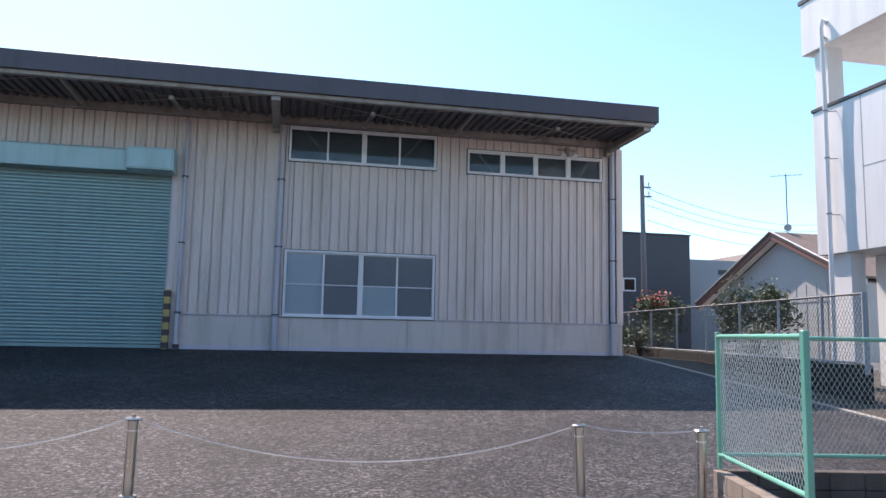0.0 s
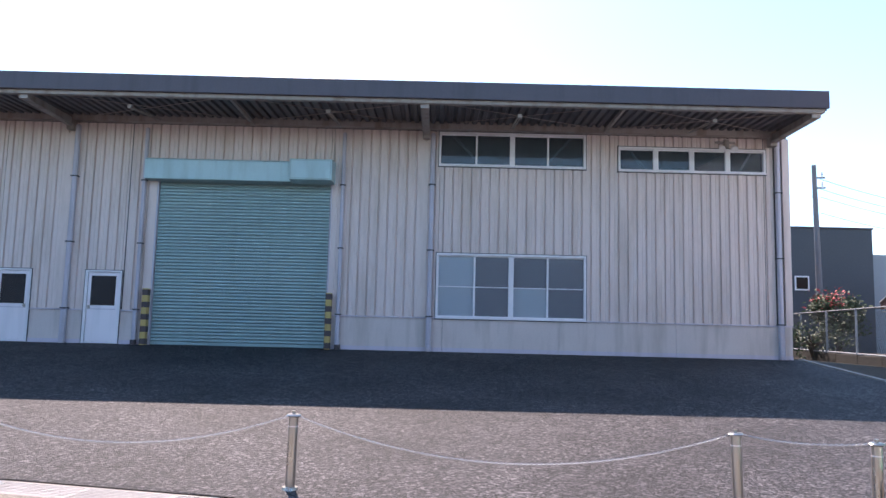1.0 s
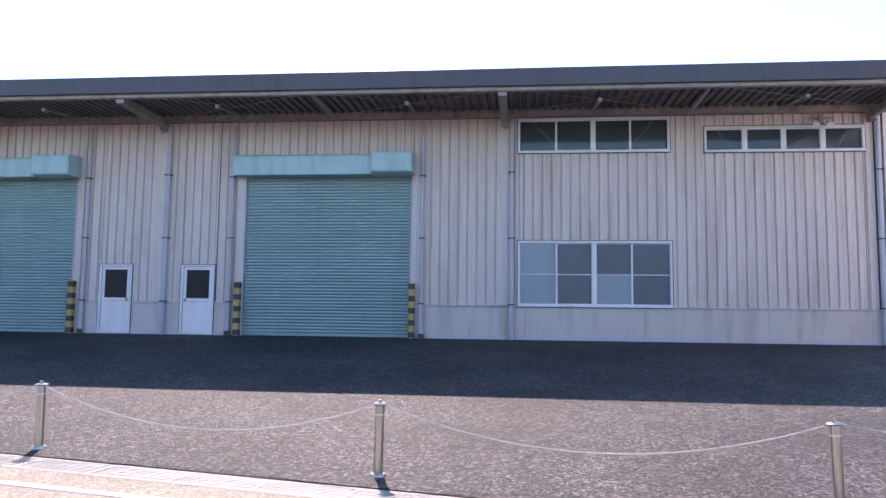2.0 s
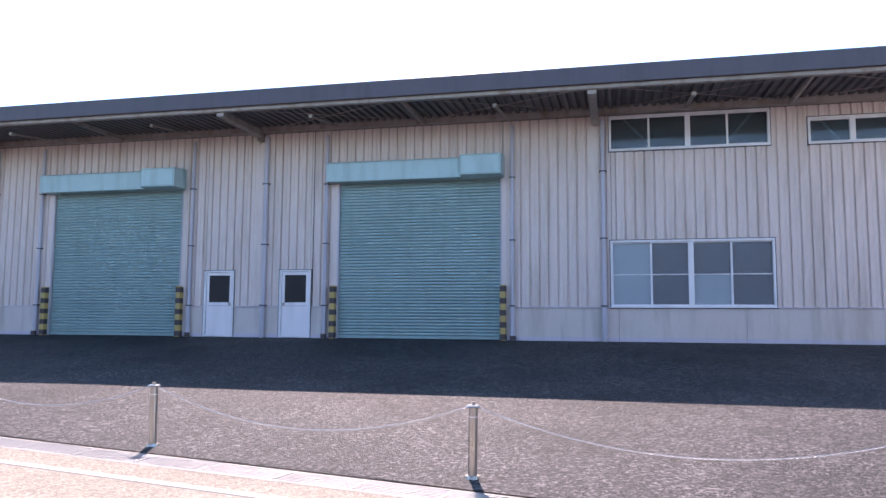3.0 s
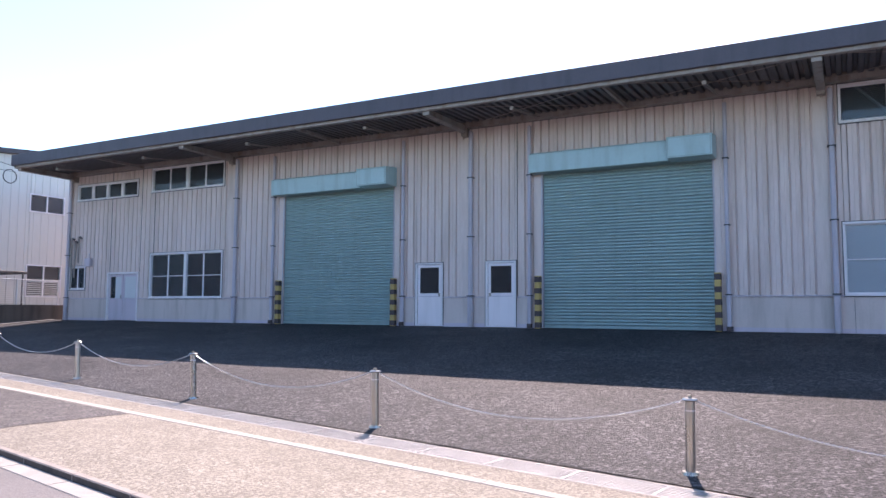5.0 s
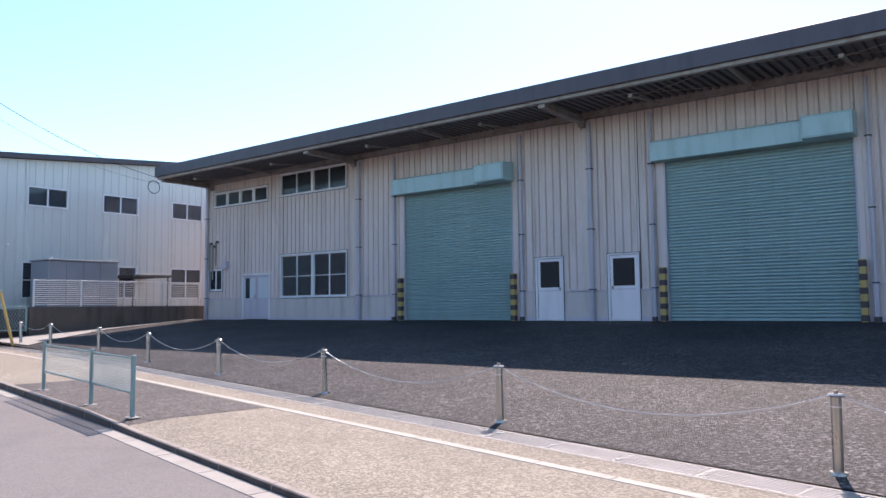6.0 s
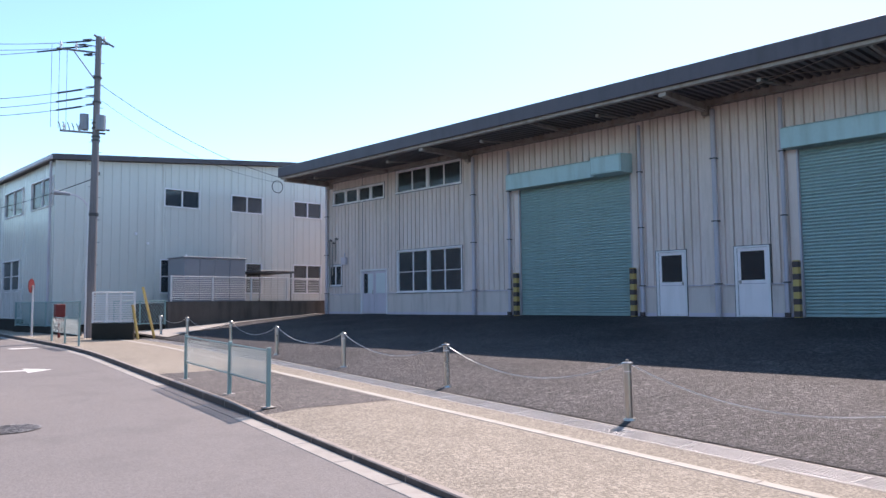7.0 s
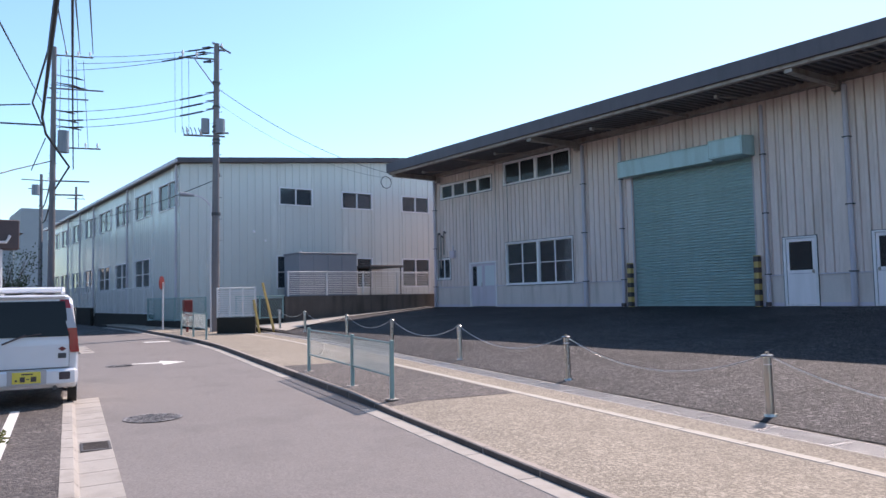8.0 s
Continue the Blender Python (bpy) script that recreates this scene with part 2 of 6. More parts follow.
M_WHITEB = mat("white_render", (0.78, 0.76, 0.74), (0.87, 0.85, 0.83), 0.8, fine=20, coarse=0.6, bump=0.1, dirt=(0.45, 0.42, 0.38), dirt_amount=0.25)
M_POLE = mat("pole_concrete", (0.15, 0.138, 0.142), (0.25, 0.232, 0.235), 0.8, fine=30, coarse=1.2, bump=0.15)
M_DARKMETAL = mat("dark_fitting", (0.05, 0.05, 0.055), (0.1, 0.1, 0.1), 0.5, bump=0.05)
M_CABLE = mat("cable", (0.015, 0.015, 0.017), (0.03, 0.03, 0.032), 0.6, bump=0.0)
M_GREYTANK = mat("grey_tank_paint", (0.22, 0.23, 0.26), (0.3, 0.31, 0.34), 0.5, fine=20, coarse=1, bump=0.05)
M_WFENCE = mat("white_fence_paint", (0.64, 0.615, 0.6), (0.79, 0.76, 0.745), 0.45, bump=0.03, coarse=2)
M_RED = mat("sign_red", (0.14, 0.018, 0.018), (0.2, 0.03, 0.028), 0.45, bump=0.02)
M_BROWN = mat("brown_trim", (0.16, 0.08, 0.06), (0.26, 0.13, 0.1), 0.6, fine=20, coarse=2, bump=0.08)
M_SHINGLE = mat("roof_shingle", (0.14, 0.1, 0.08), (0.24, 0.18, 0.15), 0.85, fine=12, coarse=1.5, bump=0.3)
M_HOUSE = mat("house_siding", (0.42, 0.43, 0.42), (0.54, 0.55, 0.54), 0.7, fine=15, coarse=1, bump=0.06)
M_DKBLD = mat("charcoal_cladding", (0.06, 0.065, 0.075), (0.09, 0.095, 0.105), 0.6, fine=10, coarse=0.5, bump=0.05)
M_GREYBLD = mat("grey_render", (0.28, 0.3, 0.32), (0.38, 0.4, 0.42), 0.8, fine=15, coarse=0.6, bump=0.08)
M_LEAF = mat("leaf_green", (0.02, 0.035, 0.012), (0.075, 0.1, 0.045), 0.6, fine=30, coarse=4, bump=0.0, rand=0.2, spec=0.2)
M_FLOWER = mat("red_flower", (0.4, 0.03, 0.03), (0.6, 0.08, 0.07), 0.6, bump=0.0)
M_WEED = mat("dry_weed", (0.16, 0.17, 0.06), (0.34, 0.34, 0.16), 0.7, fine=30, coarse=4, bump=0.0, rand=0.2, spec=0.2)
M_BARK = mat("bark", (0.06, 0.045, 0.035), (0.12, 0.09, 0.07), 0.9, bump=0.3)
M_CAR = mat("white_car_paint", (0.74, 0.74, 0.75), (0.8, 0.8, 0.81), 0.2, bump=0.0, fine=5, coarse=1, spec=0.6)
M_TYRE = mat("tyre_rubber", (0.015, 0.015, 0.015), (0.03, 0.03, 0.03), 0.8, bump=0.1)
M_CARGLASS = mat("tinted_glass", (0.008, 0.009, 0.01), (0.014, 0.015, 0.017), 0.1, bump=0.0, spec=0.25)
M_TAIL = mat("tail_lamp_red", (0.3, 0.006, 0.012), (0.42, 0.015, 0.02), 0.15, bump=0.0, spec=0.6)
M_LENS = mat("clear_lens", (0.42, 0.4, 0.41), (0.55, 0.53, 0.54), 0.15, bump=0.0, spec=0.7)
M_PLATE = mat("yellow_plate", (0.75, 0.6, 0.08), (0.85, 0.7, 0.14), 0.4, bump=0.0)
M_COVER = mat("patterned_iron", (0.03, 0.027, 0.027), (0.3, 0.28, 0.27), 0.6, 0.2, fine=22, coarse=4, bump=0.5, spread=0.15, fine_kind="voronoi", power=1.3)
M_IRON = mat("cast_iron", (0.05, 0.045, 0.045), (0.14, 0.13, 0.125), 0.6, 0.5, fine=40, coarse=4, bump=0.3)

# ---------------- helpers for meshes ----------------
ORIGIN = {}


def thing(name, loc, label, category, group="", kind=""):
    e = new(name)
    e.empty_display_size = 0.2
    e.location = loc
    ORIGIN[e] = Vector(loc)
    return tagged(e, label, category, group, kind)


def part(name, bm, material, parent=None, label="", smooth=False):
    """Links a bmesh built in world coordinates as one mesh under its thing or part."""
    me = bpy.data.meshes.new(name)
    base = ORIGIN[parent] if parent else Vector()
    if parent:
        bmesh.ops.translate(bm, verts=bm.verts, vec=-base)
    bm.normal_update()
    bm.to_mesh(me)
    bm.free()
    for mm in material if isinstance(material, (list, tuple)) else [material]:
        me.materials.append(mm)
    if smooth:
        for p in me.polygons:
            p.use_smooth = True
    ob = new(name, me)
    if parent:
        ob.parent = parent
    ORIGIN[ob] = base
    if label:
        ob["label"] = label
    return ob


def structure(name, bm, material, label, category):
    return tagged(part(name, bm, material), label, category, kind="structure")


QUADS = ((0, 3, 2, 1), (4, 5, 6, 7), (0, 1, 5, 4), (1, 2, 6, 5), (2, 3, 7, 6), (3, 0, 4, 7))


def box(bm, a, b, m=None, bev=0.0, mi=0):
    (x0, y0, z0), (x1, y1, z1) = a, b
    x0, x1, y0, y1, z0, z1 = min(x0, x1), max(x0, x1), min(y0, y1), max(y0, y1), min(z0, z1), max(z0, z1)
    vs = [bm.verts.new(p) for p in ((x0, y0, z0), (x1, y0, z0), (x1, y1, z0), (x0, y1, z0), (x0, y0, z1), (x1, y0, z1), (x1, y1, z1), (x0, y1, z1))]
    fs = [bm.faces.new([vs[i] for i in q]) for q in QUADS]
    for f in fs:
        f.material_index = mi
    if bev:
        es = list({e for f in fs for e in f.edges})
        out = bmesh.ops.bevel(bm, geom=es, offset=bev, segments=1, affect="EDGES", profile=0.5)
        vs = list({v for f in out["faces"] for v in f.verts} | {v for v in vs if v.is_valid})
    if m is not None:
        bmesh.ops.transform(bm, matrix=m, verts=[v for v in vs if v.is_valid])
    return vs


def tube(bm, p, q, r, seg=8, r2=None, cap=True):
    p, q = Vector(p), Vector(q)
    r2 = r if r2 is None else r2
    w = (q - p).normalized()
    u = w.orthogonal().normalized()
    v = w.cross(u)
    ring = []
    for c, rad in ((p, r), (q, r2)):
        ring.append([bm.verts.new(c + rad * (math.cos(k * math.tau / seg) * u + math.sin(k * math.tau / seg) * v)) for k in range(seg)])
    for k in range(seg):
        bm.faces.new((ring[0][k], ring[0][(k + 1) % seg], ring[1][(k + 1) % seg], ring[1][k]))
    if cap:
        bm.faces.new(ring[0][::-1])
        bm.faces.new(ring[1])


def pathtube(bm, pts, r, seg=6):
    """One continuous tube along a bent line."""
    pts = [Vector(p) for p in pts]
    rings = []
    u = None
    for k, p in enumerate(pts):
        w = (pts[min(k + 1, len(pts) - 1)] - pts[max(k - 1, 0)]).normalized()
        u = w.orthogonal().normalized() if u is None else (u - w * u.dot(w)).normalized()
        v = w.cross(u)
        rings.append([bm.verts.new(p + r * (math.cos(j * math.tau / seg) * u + math.sin(j * math.tau / seg) * v)) for j in range(seg)])
    for a, b in zip(rings, rings[1:]):
        for j in range(seg):
            bm.faces.new((a[j], a[(j + 1) % seg], b[(j + 1) % seg], b[j]))
    bm.faces.new(rings[0][::-1])
    bm.faces.new(rings[-1])


def prism(bm, poly, axis, lo, hi, mi=0):
    """Extrudes a polygon: poly holds the other two axes in x, y, z order."""
    def at(p, v):
        c = list(p)
        c.insert("xyz".index(axis), v)
        return bm.verts.new(c)
    a, b = [at(p, lo) for p in poly], [at(p, hi) for p in poly]
    fs = [bm.faces.new(a[::-1]), bm.faces.new(b)]
    n = len(poly)
    for k in range(n):
        fs.append(bm.faces.new((a[k], a[(k + 1) % n], b[(k + 1) % n], b[k])))
    for f in fs:
        f.material_index = mi
    bmesh.ops.recalc_face_normals(bm, faces=fs)


def sag(a, b, drop, n=16):
    a, b = Vector(a), Vector(b)
    return [a.lerp(b, k / n) - Vector((0, 0, drop * 4 * (k / n) * (1 - k / n))) for k in range(n + 1)]


# ---------------- plan ----------------
WY, WZ = 23.5, 1.345          # warehouse facade and the level at its foot
XL, XR = -29.1, 13.83         # ends of the facade
ROAD = []                     # the street's guide line: it bends beyond 22 m
_x, _y, _STEP = 1.7 + 40 * math.cos(radians(9.5)), 9.54 - 40 * math.sin(radians(9.5)), 0.5
for _k in range(-80, 241):
    _s = _k * _STEP
    ROAD.append((_x, _y))
    _a = radians(9.5 - 8.0 * min(max((_s - 20) / 8, 0), 1))
    _x, _y = _x - _STEP * math.cos(_a), _y + _STEP * math.sin(_a)


def zs(s):
    """Street level along the guide line."""
    return 0.11 + 0.0163 * min(max(s, -12), 36)


def S(s, n, dz=0.0):
    """A point s metres along the street, n metres towards the warehouse from the bollard line."""
    f = min(max((s + 40) / _STEP, 0), len(ROAD) - 2.001)
    k = int(f)
    (x0, y0), (x1, y1) = ROAD[k], ROAD[k + 1]
    d = Vector((x1 - x0, y1 - y0)).normalized()
    return Vector((x0 + (x1 - x0) * (f - k) + d.y * n, y0 + (y1 - y0) * (f - k) - d.x * n, zs(s) + dz))


def SM(s, n, dz=0.0):
    """A frame there: x along the street to the right, y towards the warehouse."""
    p, q = S(s, n, dz), S(s + 0.2, n, dz)
    rise = math.atan2(q.z - p.z, math.hypot(q.x - p.x, q.y - p.y))
    return Matrix.Translation(p) @ Matrix.Rotation(math.atan2(p.y - q.y, p.x - q.x), 4, "Z") @ Matrix.Rotation(rise, 4, "Y")


def strip(bm, s0, s1, n0, n1, dz0, dz1=None, step=1.0, thick=0.0):
    """A ribbon of ground between two offsets."""
    dz1 = dz0 if dz1 is None else dz1
    k = max(1, math.ceil((s1 - s0) / step))
    rows = []
    for i in range(k + 1):
        s = s0 + (s1 - s0) * i / k
        rows.append((bm.verts.new(S(s, n0, dz0)), bm.verts.new(S(s, n1, dz1))))
    for a, b in zip(rows, rows[1:]):
        bm.faces.new((a[0], a[1], b[1], b[0]))


def lot_z(x, y):
    """The yard climbs from the drain to the warehouse."""
    s = (1.7 - x) / math.cos(radians(9.5))
    s = min(max(s, -14), 32)
    y0 = S(s, -0.62).y
    v = min(max((y - y0) / (WY - y0), 0), 1.0)
    return zs(s) + 0.012 + (WZ - zs(s) - 0.012) * v

# ---------------- ground, street, yard ----------------
def ground_z(x, y):
    s = (1.7 - x) / math.cos(radians(9.5))
    south = zs(min(s, 36)) - 0.3
    v = min(max((y - 12) / 12, 0), 1)
    return south + (1.2 - south) * v


bm = bmesh.new()
_gx = [-1500, -500, -200, -110, -70, -50, -40, -30, -20, -10, 0, 10, 15, 20, 30, 60, 150, 500, 1500]
_gy = [-1500, -400, -100, -40, -20, -10, -5, 0, 4, 8, 12, 16, 20, 24, 30, 50, 120, 500, 1500]
_gv = [[bm.verts.new((x, y, ground_z(x, y))) for y in _gy] for x in _gx]
for i in range(len(_gx) - 1):
    for j in range(len(_gy) - 1):
        bm.faces.new((_gv[i][j], _gv[i + 1][j], _gv[i + 1][j + 1], _gv[i][j + 1]))
structure("ground", bm, M_GROUND, "grey earth and paving spreading to the horizon", "ground")

S0, S1 = -26, 75


def kerb_n(s):
    """The kerb swings out a little before the crossing."""
    return -4.1 - 0.024 * min(max(8.6 - s, 0), 9)


def kerb_dz(s):
    """It is lowered along the yard entrance."""
    return -0.045 * min(max((9.4 - s) / 1.2, 0), 1)


bm = bmesh.new()
strip(bm, S0, 33.2, -8.02, -4.2, -0.115, -0.115)
strip(bm, 12.3, 33.2, -9.2, -8.02, -0.115, -0.115)
structure("road", bm, M_ROAD, "worn grey asphalt of a narrow street", "road")
# the neighbouring warehouse's shadow on the street, laid as darker asphalt
bm = bmesh.new()
strip(bm, 33.2, S1, -9.2, -4.2, -0.115, -0.115)
structure("road_beyond", bm, M_LOT, "street asphalt beyond the bend, darkened for the warehouse's shadow", "road")

bm = bmesh.new()
strip(bm, S0, 12.3, -16.0, -8.58, -0.06, -0.06)
strip(bm, 12.3, S1, -16.0, -8.58, -0.06, -0.1)
structure("parking_ground", bm, M_PATCH, "dark speckled asphalt of a roadside parking strip", "ground")

bm = bmesh.new()
strip(bm, S0, 44, -3.5, -1.14, 0.0, 0.0)
for k in range(93):
    sa, sb = -11.8 + k * 0.6, -11.2 + k * 0.6
    bm.faces.new([bm.verts.new(q) for q in (S(sa, -3.5), S(sb, -3.5), S(sb, kerb_n(sb), kerb_dz(sb)), S(sa, kerb_n(sa), kerb_dz(sa)))])
bmesh.ops.recalc_face_normals(bm, faces=bm.faces[:])
structure("pavement", bm, M_PAVE, "sunlit tan exposed-aggregate concrete sidewalk", "pavement")

bm = bmesh.new()
strip(bm, 8.2, 14.6, -3.5, -1.9, 0.005, 0.005, 0.5)
for k in range(13):
    sa, sb = 8.2 + k * 6.4 / 13, 8.2 + (k + 1) * 6.4 / 13
    bm.faces.new([bm.verts.new(q) for q in (S(sa, -3.5, 0.005), S(sb, -3.5, 0.005), S(sb, kerb_n(sb), kerb_dz(sb) + 0.005), S(sa, kerb_n(sa), kerb_dz(sa) + 0.005))])
bmesh.ops.recalc_face_normals(bm, faces=bm.faces[:])
structure("pavement_patch", bm, M_PATCH, "dark grey asphalt patch laid in the sidewalk", "pavement")

edging = thing("edging", S(10, -1.87), "pale concrete edging stones set in the sidewalk", "edging", kind="structure")
bmk = bmesh.new()
box(bmk, (-0.496, -0.08, -0.1), (0.496, 0.08, 0.008), bev=0.008)
me_edge = bpy.data.meshes.new("edging_stone")
bmk.to_mesh(me_edge)
bmk.free()
me_edge.materials.append(M_CONC_L)
for k in range(40):
    o = new("edging_stone", me_edge)
    o.parent = edging
    o.matrix_basis = Matrix.Translation(-ORIGIN[edging]) @ SM(-11 + k * 1.0, -1.785, 0.0)

# bed and lips of the drain
# the shade below the gratings is put in as a black bed
bm = bmesh.new()
strip(bm, S0, 29, -1.16, -0.60, -0.22, -0.22)
structure("drain_bed", bm, M_BLACK, "bottom of the drain channel, blackened as the shade under the bars", "drain")
bm = bmesh.new()
for n0, n1 in ((-1.17, -1.12), (-0.645, -0.60)):
    strip(bm, S0, 29, n0, n1, 0.004, 0.004)
strip(bm, S0, 29, -1.12, -1.119, 0.004, -0.22)
strip(bm, S0, 29, -0.646, -0.645, -0.22, 0.004)
structure("drain_channel", bm, M_CONC, "concrete drain channel across the yard entrance", "drain")

# yard
bm = bmesh.new()
_nx, _ny = 90, 26
_rows = []
for i in range(_nx + 1):
    x = -30.3 + i * (14.15 + 30.3) / _nx
    y0 = S((1.7 - x) / math.cos(radians(9.5)), -0.60).y if x > -20 else S(22.0, -0.6).y + (-20 - x) * 0.12
    row = []
    for j in range(_ny + 1):
        y = y0 + (WY + 0.1 - y0) * j / _ny
        wob = 0.012 * noise.noise((x * 0.5, y * 0.5, 0)) * min(j, 3) / 3 * (1 if j < _ny - 1 else 0)
        row.append(bm.verts.new((x, y, lot_z(x, y) + wob)))
    _rows.append(row)
for a, b in zip(_rows, _rows[1:]):
    for j in range(_ny):
        bm.faces.new((a[j], b[j], b[j + 1], a[j + 1]))
structure("yard_ground", bm, M_LOT, "coarse worn asphalt ramp rising to the warehouse", "yard")

# cracks and a seam in the asphalt
def crack(pts, w, seed):
    rng = random.Random(seed)
    bm = bmesh.new()
    fine = []
    for a, b in zip(pts, pts[1:]):
        for k in range(8):
            t = k / 8
            fine.append((a[0] + (b[0] - a[0]) * t + rng.uniform(-0.04, 0.04), a[1] + (b[1] - a[1]) * t + rng.uniform(-0.04, 0.04)))
    prev = None
    for k, (x, y) in enumerate(fine):
        q = fine[min(k + 1, len(fine) - 1)] if k + 1 < len(fine) else fine[k]
        p = fine[max(k - 1, 0)]
        d = Vector((q[0] - p[0], q[1] - p[1])).normalized()
        h = w * rng.uniform(0.4, 1.0)
        row = [bm.verts.new((x - d.y * h, y + d.x * h, lot_z(x, y) + 0.016)), bm.verts.new((x + d.y * h, y - d.x * h, lot_z(x, y) + 0.016))]
        if prev:
            bm.faces.new((prev[0], prev[1], row[1], row[0]))
        prev = row
    bmesh.ops.recalc_face_normals(bm, faces=bm.faces[:])
    structure("crack", bm, M_CABLE, "dark jagged crack in the yard asphalt", "crack")


crack([(-3.19, 11.23), (-3.0, 12.0), (-2.8, 12.5), (-2.75, 13.26)], 0.018, 1)
crack([(-2.33, 13.62), (1.16, 13.9), (3.32, 13.95), (7.17, 14.0)], 0.012, 2)
crack([(-2.8, 12.5), (-1.9, 12.7), (-1.2, 13.2)], 0.012, 3)
crack([(-7.9, 12.4), (-7.0, 13.0), (-6.3, 13.6)], 0.012, 4)

# pale concrete strip along the yard's far edge
bm = bmesh.new()
prev = None
for k in range(17):
    v = k / 16
    y = 13.4 + 10.0 * v
    xb = -25.4 - 3.6 * min(v / 0.5, 1) ** 0.9 - 1.2 * max(v - 0.5, 0)
    a, b = Vector((-29.93 - 0.4 * (1 - v), y + 0.4 * (1 - v))), Vector((xb, y))
    row = (bm.verts.new((a.x, a.y, lot_z(a.x, a.y) + 0.03)), bm.verts.new((b.x, b.y, lot_z(b.x, b.y) + 0.03)))
    if prev:
        bm.faces.new((prev[0], prev[1], row[1], row[0]))
    prev = row
structure("concrete_apron", bm, M_CONC, "pale concrete strip along the yard edge", "ground")

# kerb stones, one by one
def KM(s, off, dz, lowered=1):
    """A frame that follows the swinging kerb."""
    p, q = (S(u, kerb_n(u) + off, dz + lowered * kerb_dz(u)) for u in (s - 0.6, s + 0.6))
    d = p - q
    return Matrix.Translation((p + q) / 2) @ Matrix.Rotation(math.atan2(d.y, d.x), 4, "Z") @ Matrix.Rotation(-math.atan2(d.z, math.hypot(d.x, d.y)), 4, "Y")


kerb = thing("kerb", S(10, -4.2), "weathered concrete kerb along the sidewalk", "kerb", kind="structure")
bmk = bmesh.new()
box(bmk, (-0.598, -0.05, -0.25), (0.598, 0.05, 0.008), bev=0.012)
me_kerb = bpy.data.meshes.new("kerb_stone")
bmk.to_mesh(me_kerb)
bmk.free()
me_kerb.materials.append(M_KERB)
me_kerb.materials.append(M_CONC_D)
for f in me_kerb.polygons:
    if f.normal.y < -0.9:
        f.material_index = 1   # shade of the street-facing side, put in as darker concrete
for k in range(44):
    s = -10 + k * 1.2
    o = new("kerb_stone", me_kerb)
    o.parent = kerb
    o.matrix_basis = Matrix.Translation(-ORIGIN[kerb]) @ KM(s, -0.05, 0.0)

# gutter slabs beside the kerb
gut = thing("gutter", S(10, -4.45, -0.11), "sun-bleached concrete gutter slabs beside the kerb", "gutter", kind="structure")
bmk = bmesh.new()
box(bmk, (-0.592, -0.125, -0.1), (0.592, 0.125, 0.0), bev=0.008)
me_gut = bpy.data.meshes.new("gutter_slab")
bmk.to_mesh(me_gut)
bmk.free()
me_gut.materials.append(M_CONC)
me_gut_grey = me_gut.copy()
me_gut_grey.materials[0] = M_ROAD
for k in range(44):
    s = -10 + k * 1.2
    o = new("gutter_slab", me_gut_grey if 8.6 < s < 13.2 else me_gut)
    o.parent = gut
    o.matrix_basis = Matrix.Translation(-ORIGIN[gut]) @ KM(s, -0.23, -0.106, 0)

# L-shaped gutter on the far side of the street
gut2 = thing("street_gutter", S(8, -8.3, -0.1), "pale concrete L-shaped street gutter in short slabs", "gutter", kind="structure")
bmk = bmesh.new()
prism(bmk, [(-0.28, -0.12), (0.28, -0.12), (0.28, 0.0), (-0.1, -0.012), (-0.15, 0.05), (-0.28, 0.055)], "x", -0.293, 0.293)
me_g2 = bpy.data.meshes.new("gutter_slab")
bmk.to_mesh(me_g2)
bmk.free()
me_g2.materials.append(M_CONC)
for k in range(64):
    s = -25.8 + k * 0.6
    o = new("gutter_slab", me_g2)
    o.parent = gut2
    o.matrix_basis = Matrix.Translation(-ORIGIN[gut2]) @ SM(s, -8.3, -0.108)
for k in range(4):
    o = new("gutter_slab", me_g2)
    o.parent = gut2
    o.matrix_basis = Matrix.Translation(-ORIGIN[gut2]) @ SM(23.4 + k * 0.9, -8.0, -0.1)

# ---------------- warehouse ----------------
wh = thing("warehouse", (-7.7, WY, WZ), "long beige ribbed-metal warehouse with two green roller shutters under deep eaves", "warehouse")
SHUT = ((-5.32, -0.12), (-15.99, -10.98))
OPEN = [(3.2, 7.6, 2.37, 4.23), (3.2, 7.58, 7.0, 7.97), (8.68, 13.08, 6.97, 7.64),
        (-23.4, -19.24, 2.37, 4.23), (-23.45, -19.25, 7.0, 7.97), (-28.46, -24.42, 6.92, 7.58), (-28.85, -27.8, 2.78, 3.78),
        (-7.31, -6.28, WZ, 3.46), (-10.01, -8.98, WZ, 3.46), (-26.2, -24.2, WZ, 3.46)] + [(a, b, WZ, 6.5) for a, b in SHUT]
ZP, ZT = 2.34, 8.04


def clear_spans(x, z0, z1):
    spans = [(z0, z1)]
    for a, b, c, d in OPEN:
        if a < x < b:
            spans = [q for lo, hi in spans for q in ((lo, min(hi, c)), (max(lo, d), hi)) if q[1] - q[0] > 0.02]
    return spans


# backing wall with its openings
xs = sorted({XL, XR, *(v for o in OPEN for v in o[:2])})
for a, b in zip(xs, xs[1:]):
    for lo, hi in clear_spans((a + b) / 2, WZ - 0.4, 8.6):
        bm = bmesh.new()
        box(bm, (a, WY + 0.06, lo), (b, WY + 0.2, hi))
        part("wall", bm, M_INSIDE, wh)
END = [(WY + 0.21, WZ - 0.4), (WY + 0.21, 8.38), (33.5, 8.76), (46, 8.28), (46, WZ - 0.4)]
bm = bmesh.new()
prism(bm, END, "x", XL, XL + 0.5)
part("end_wall", bm, M_CLAD, wh)
bm = bmesh.new()
prism(bm, END, "x", XR - 0.5, XR)
part("end_wall", bm, M_CLAD, wh)
bm = bmesh.new()
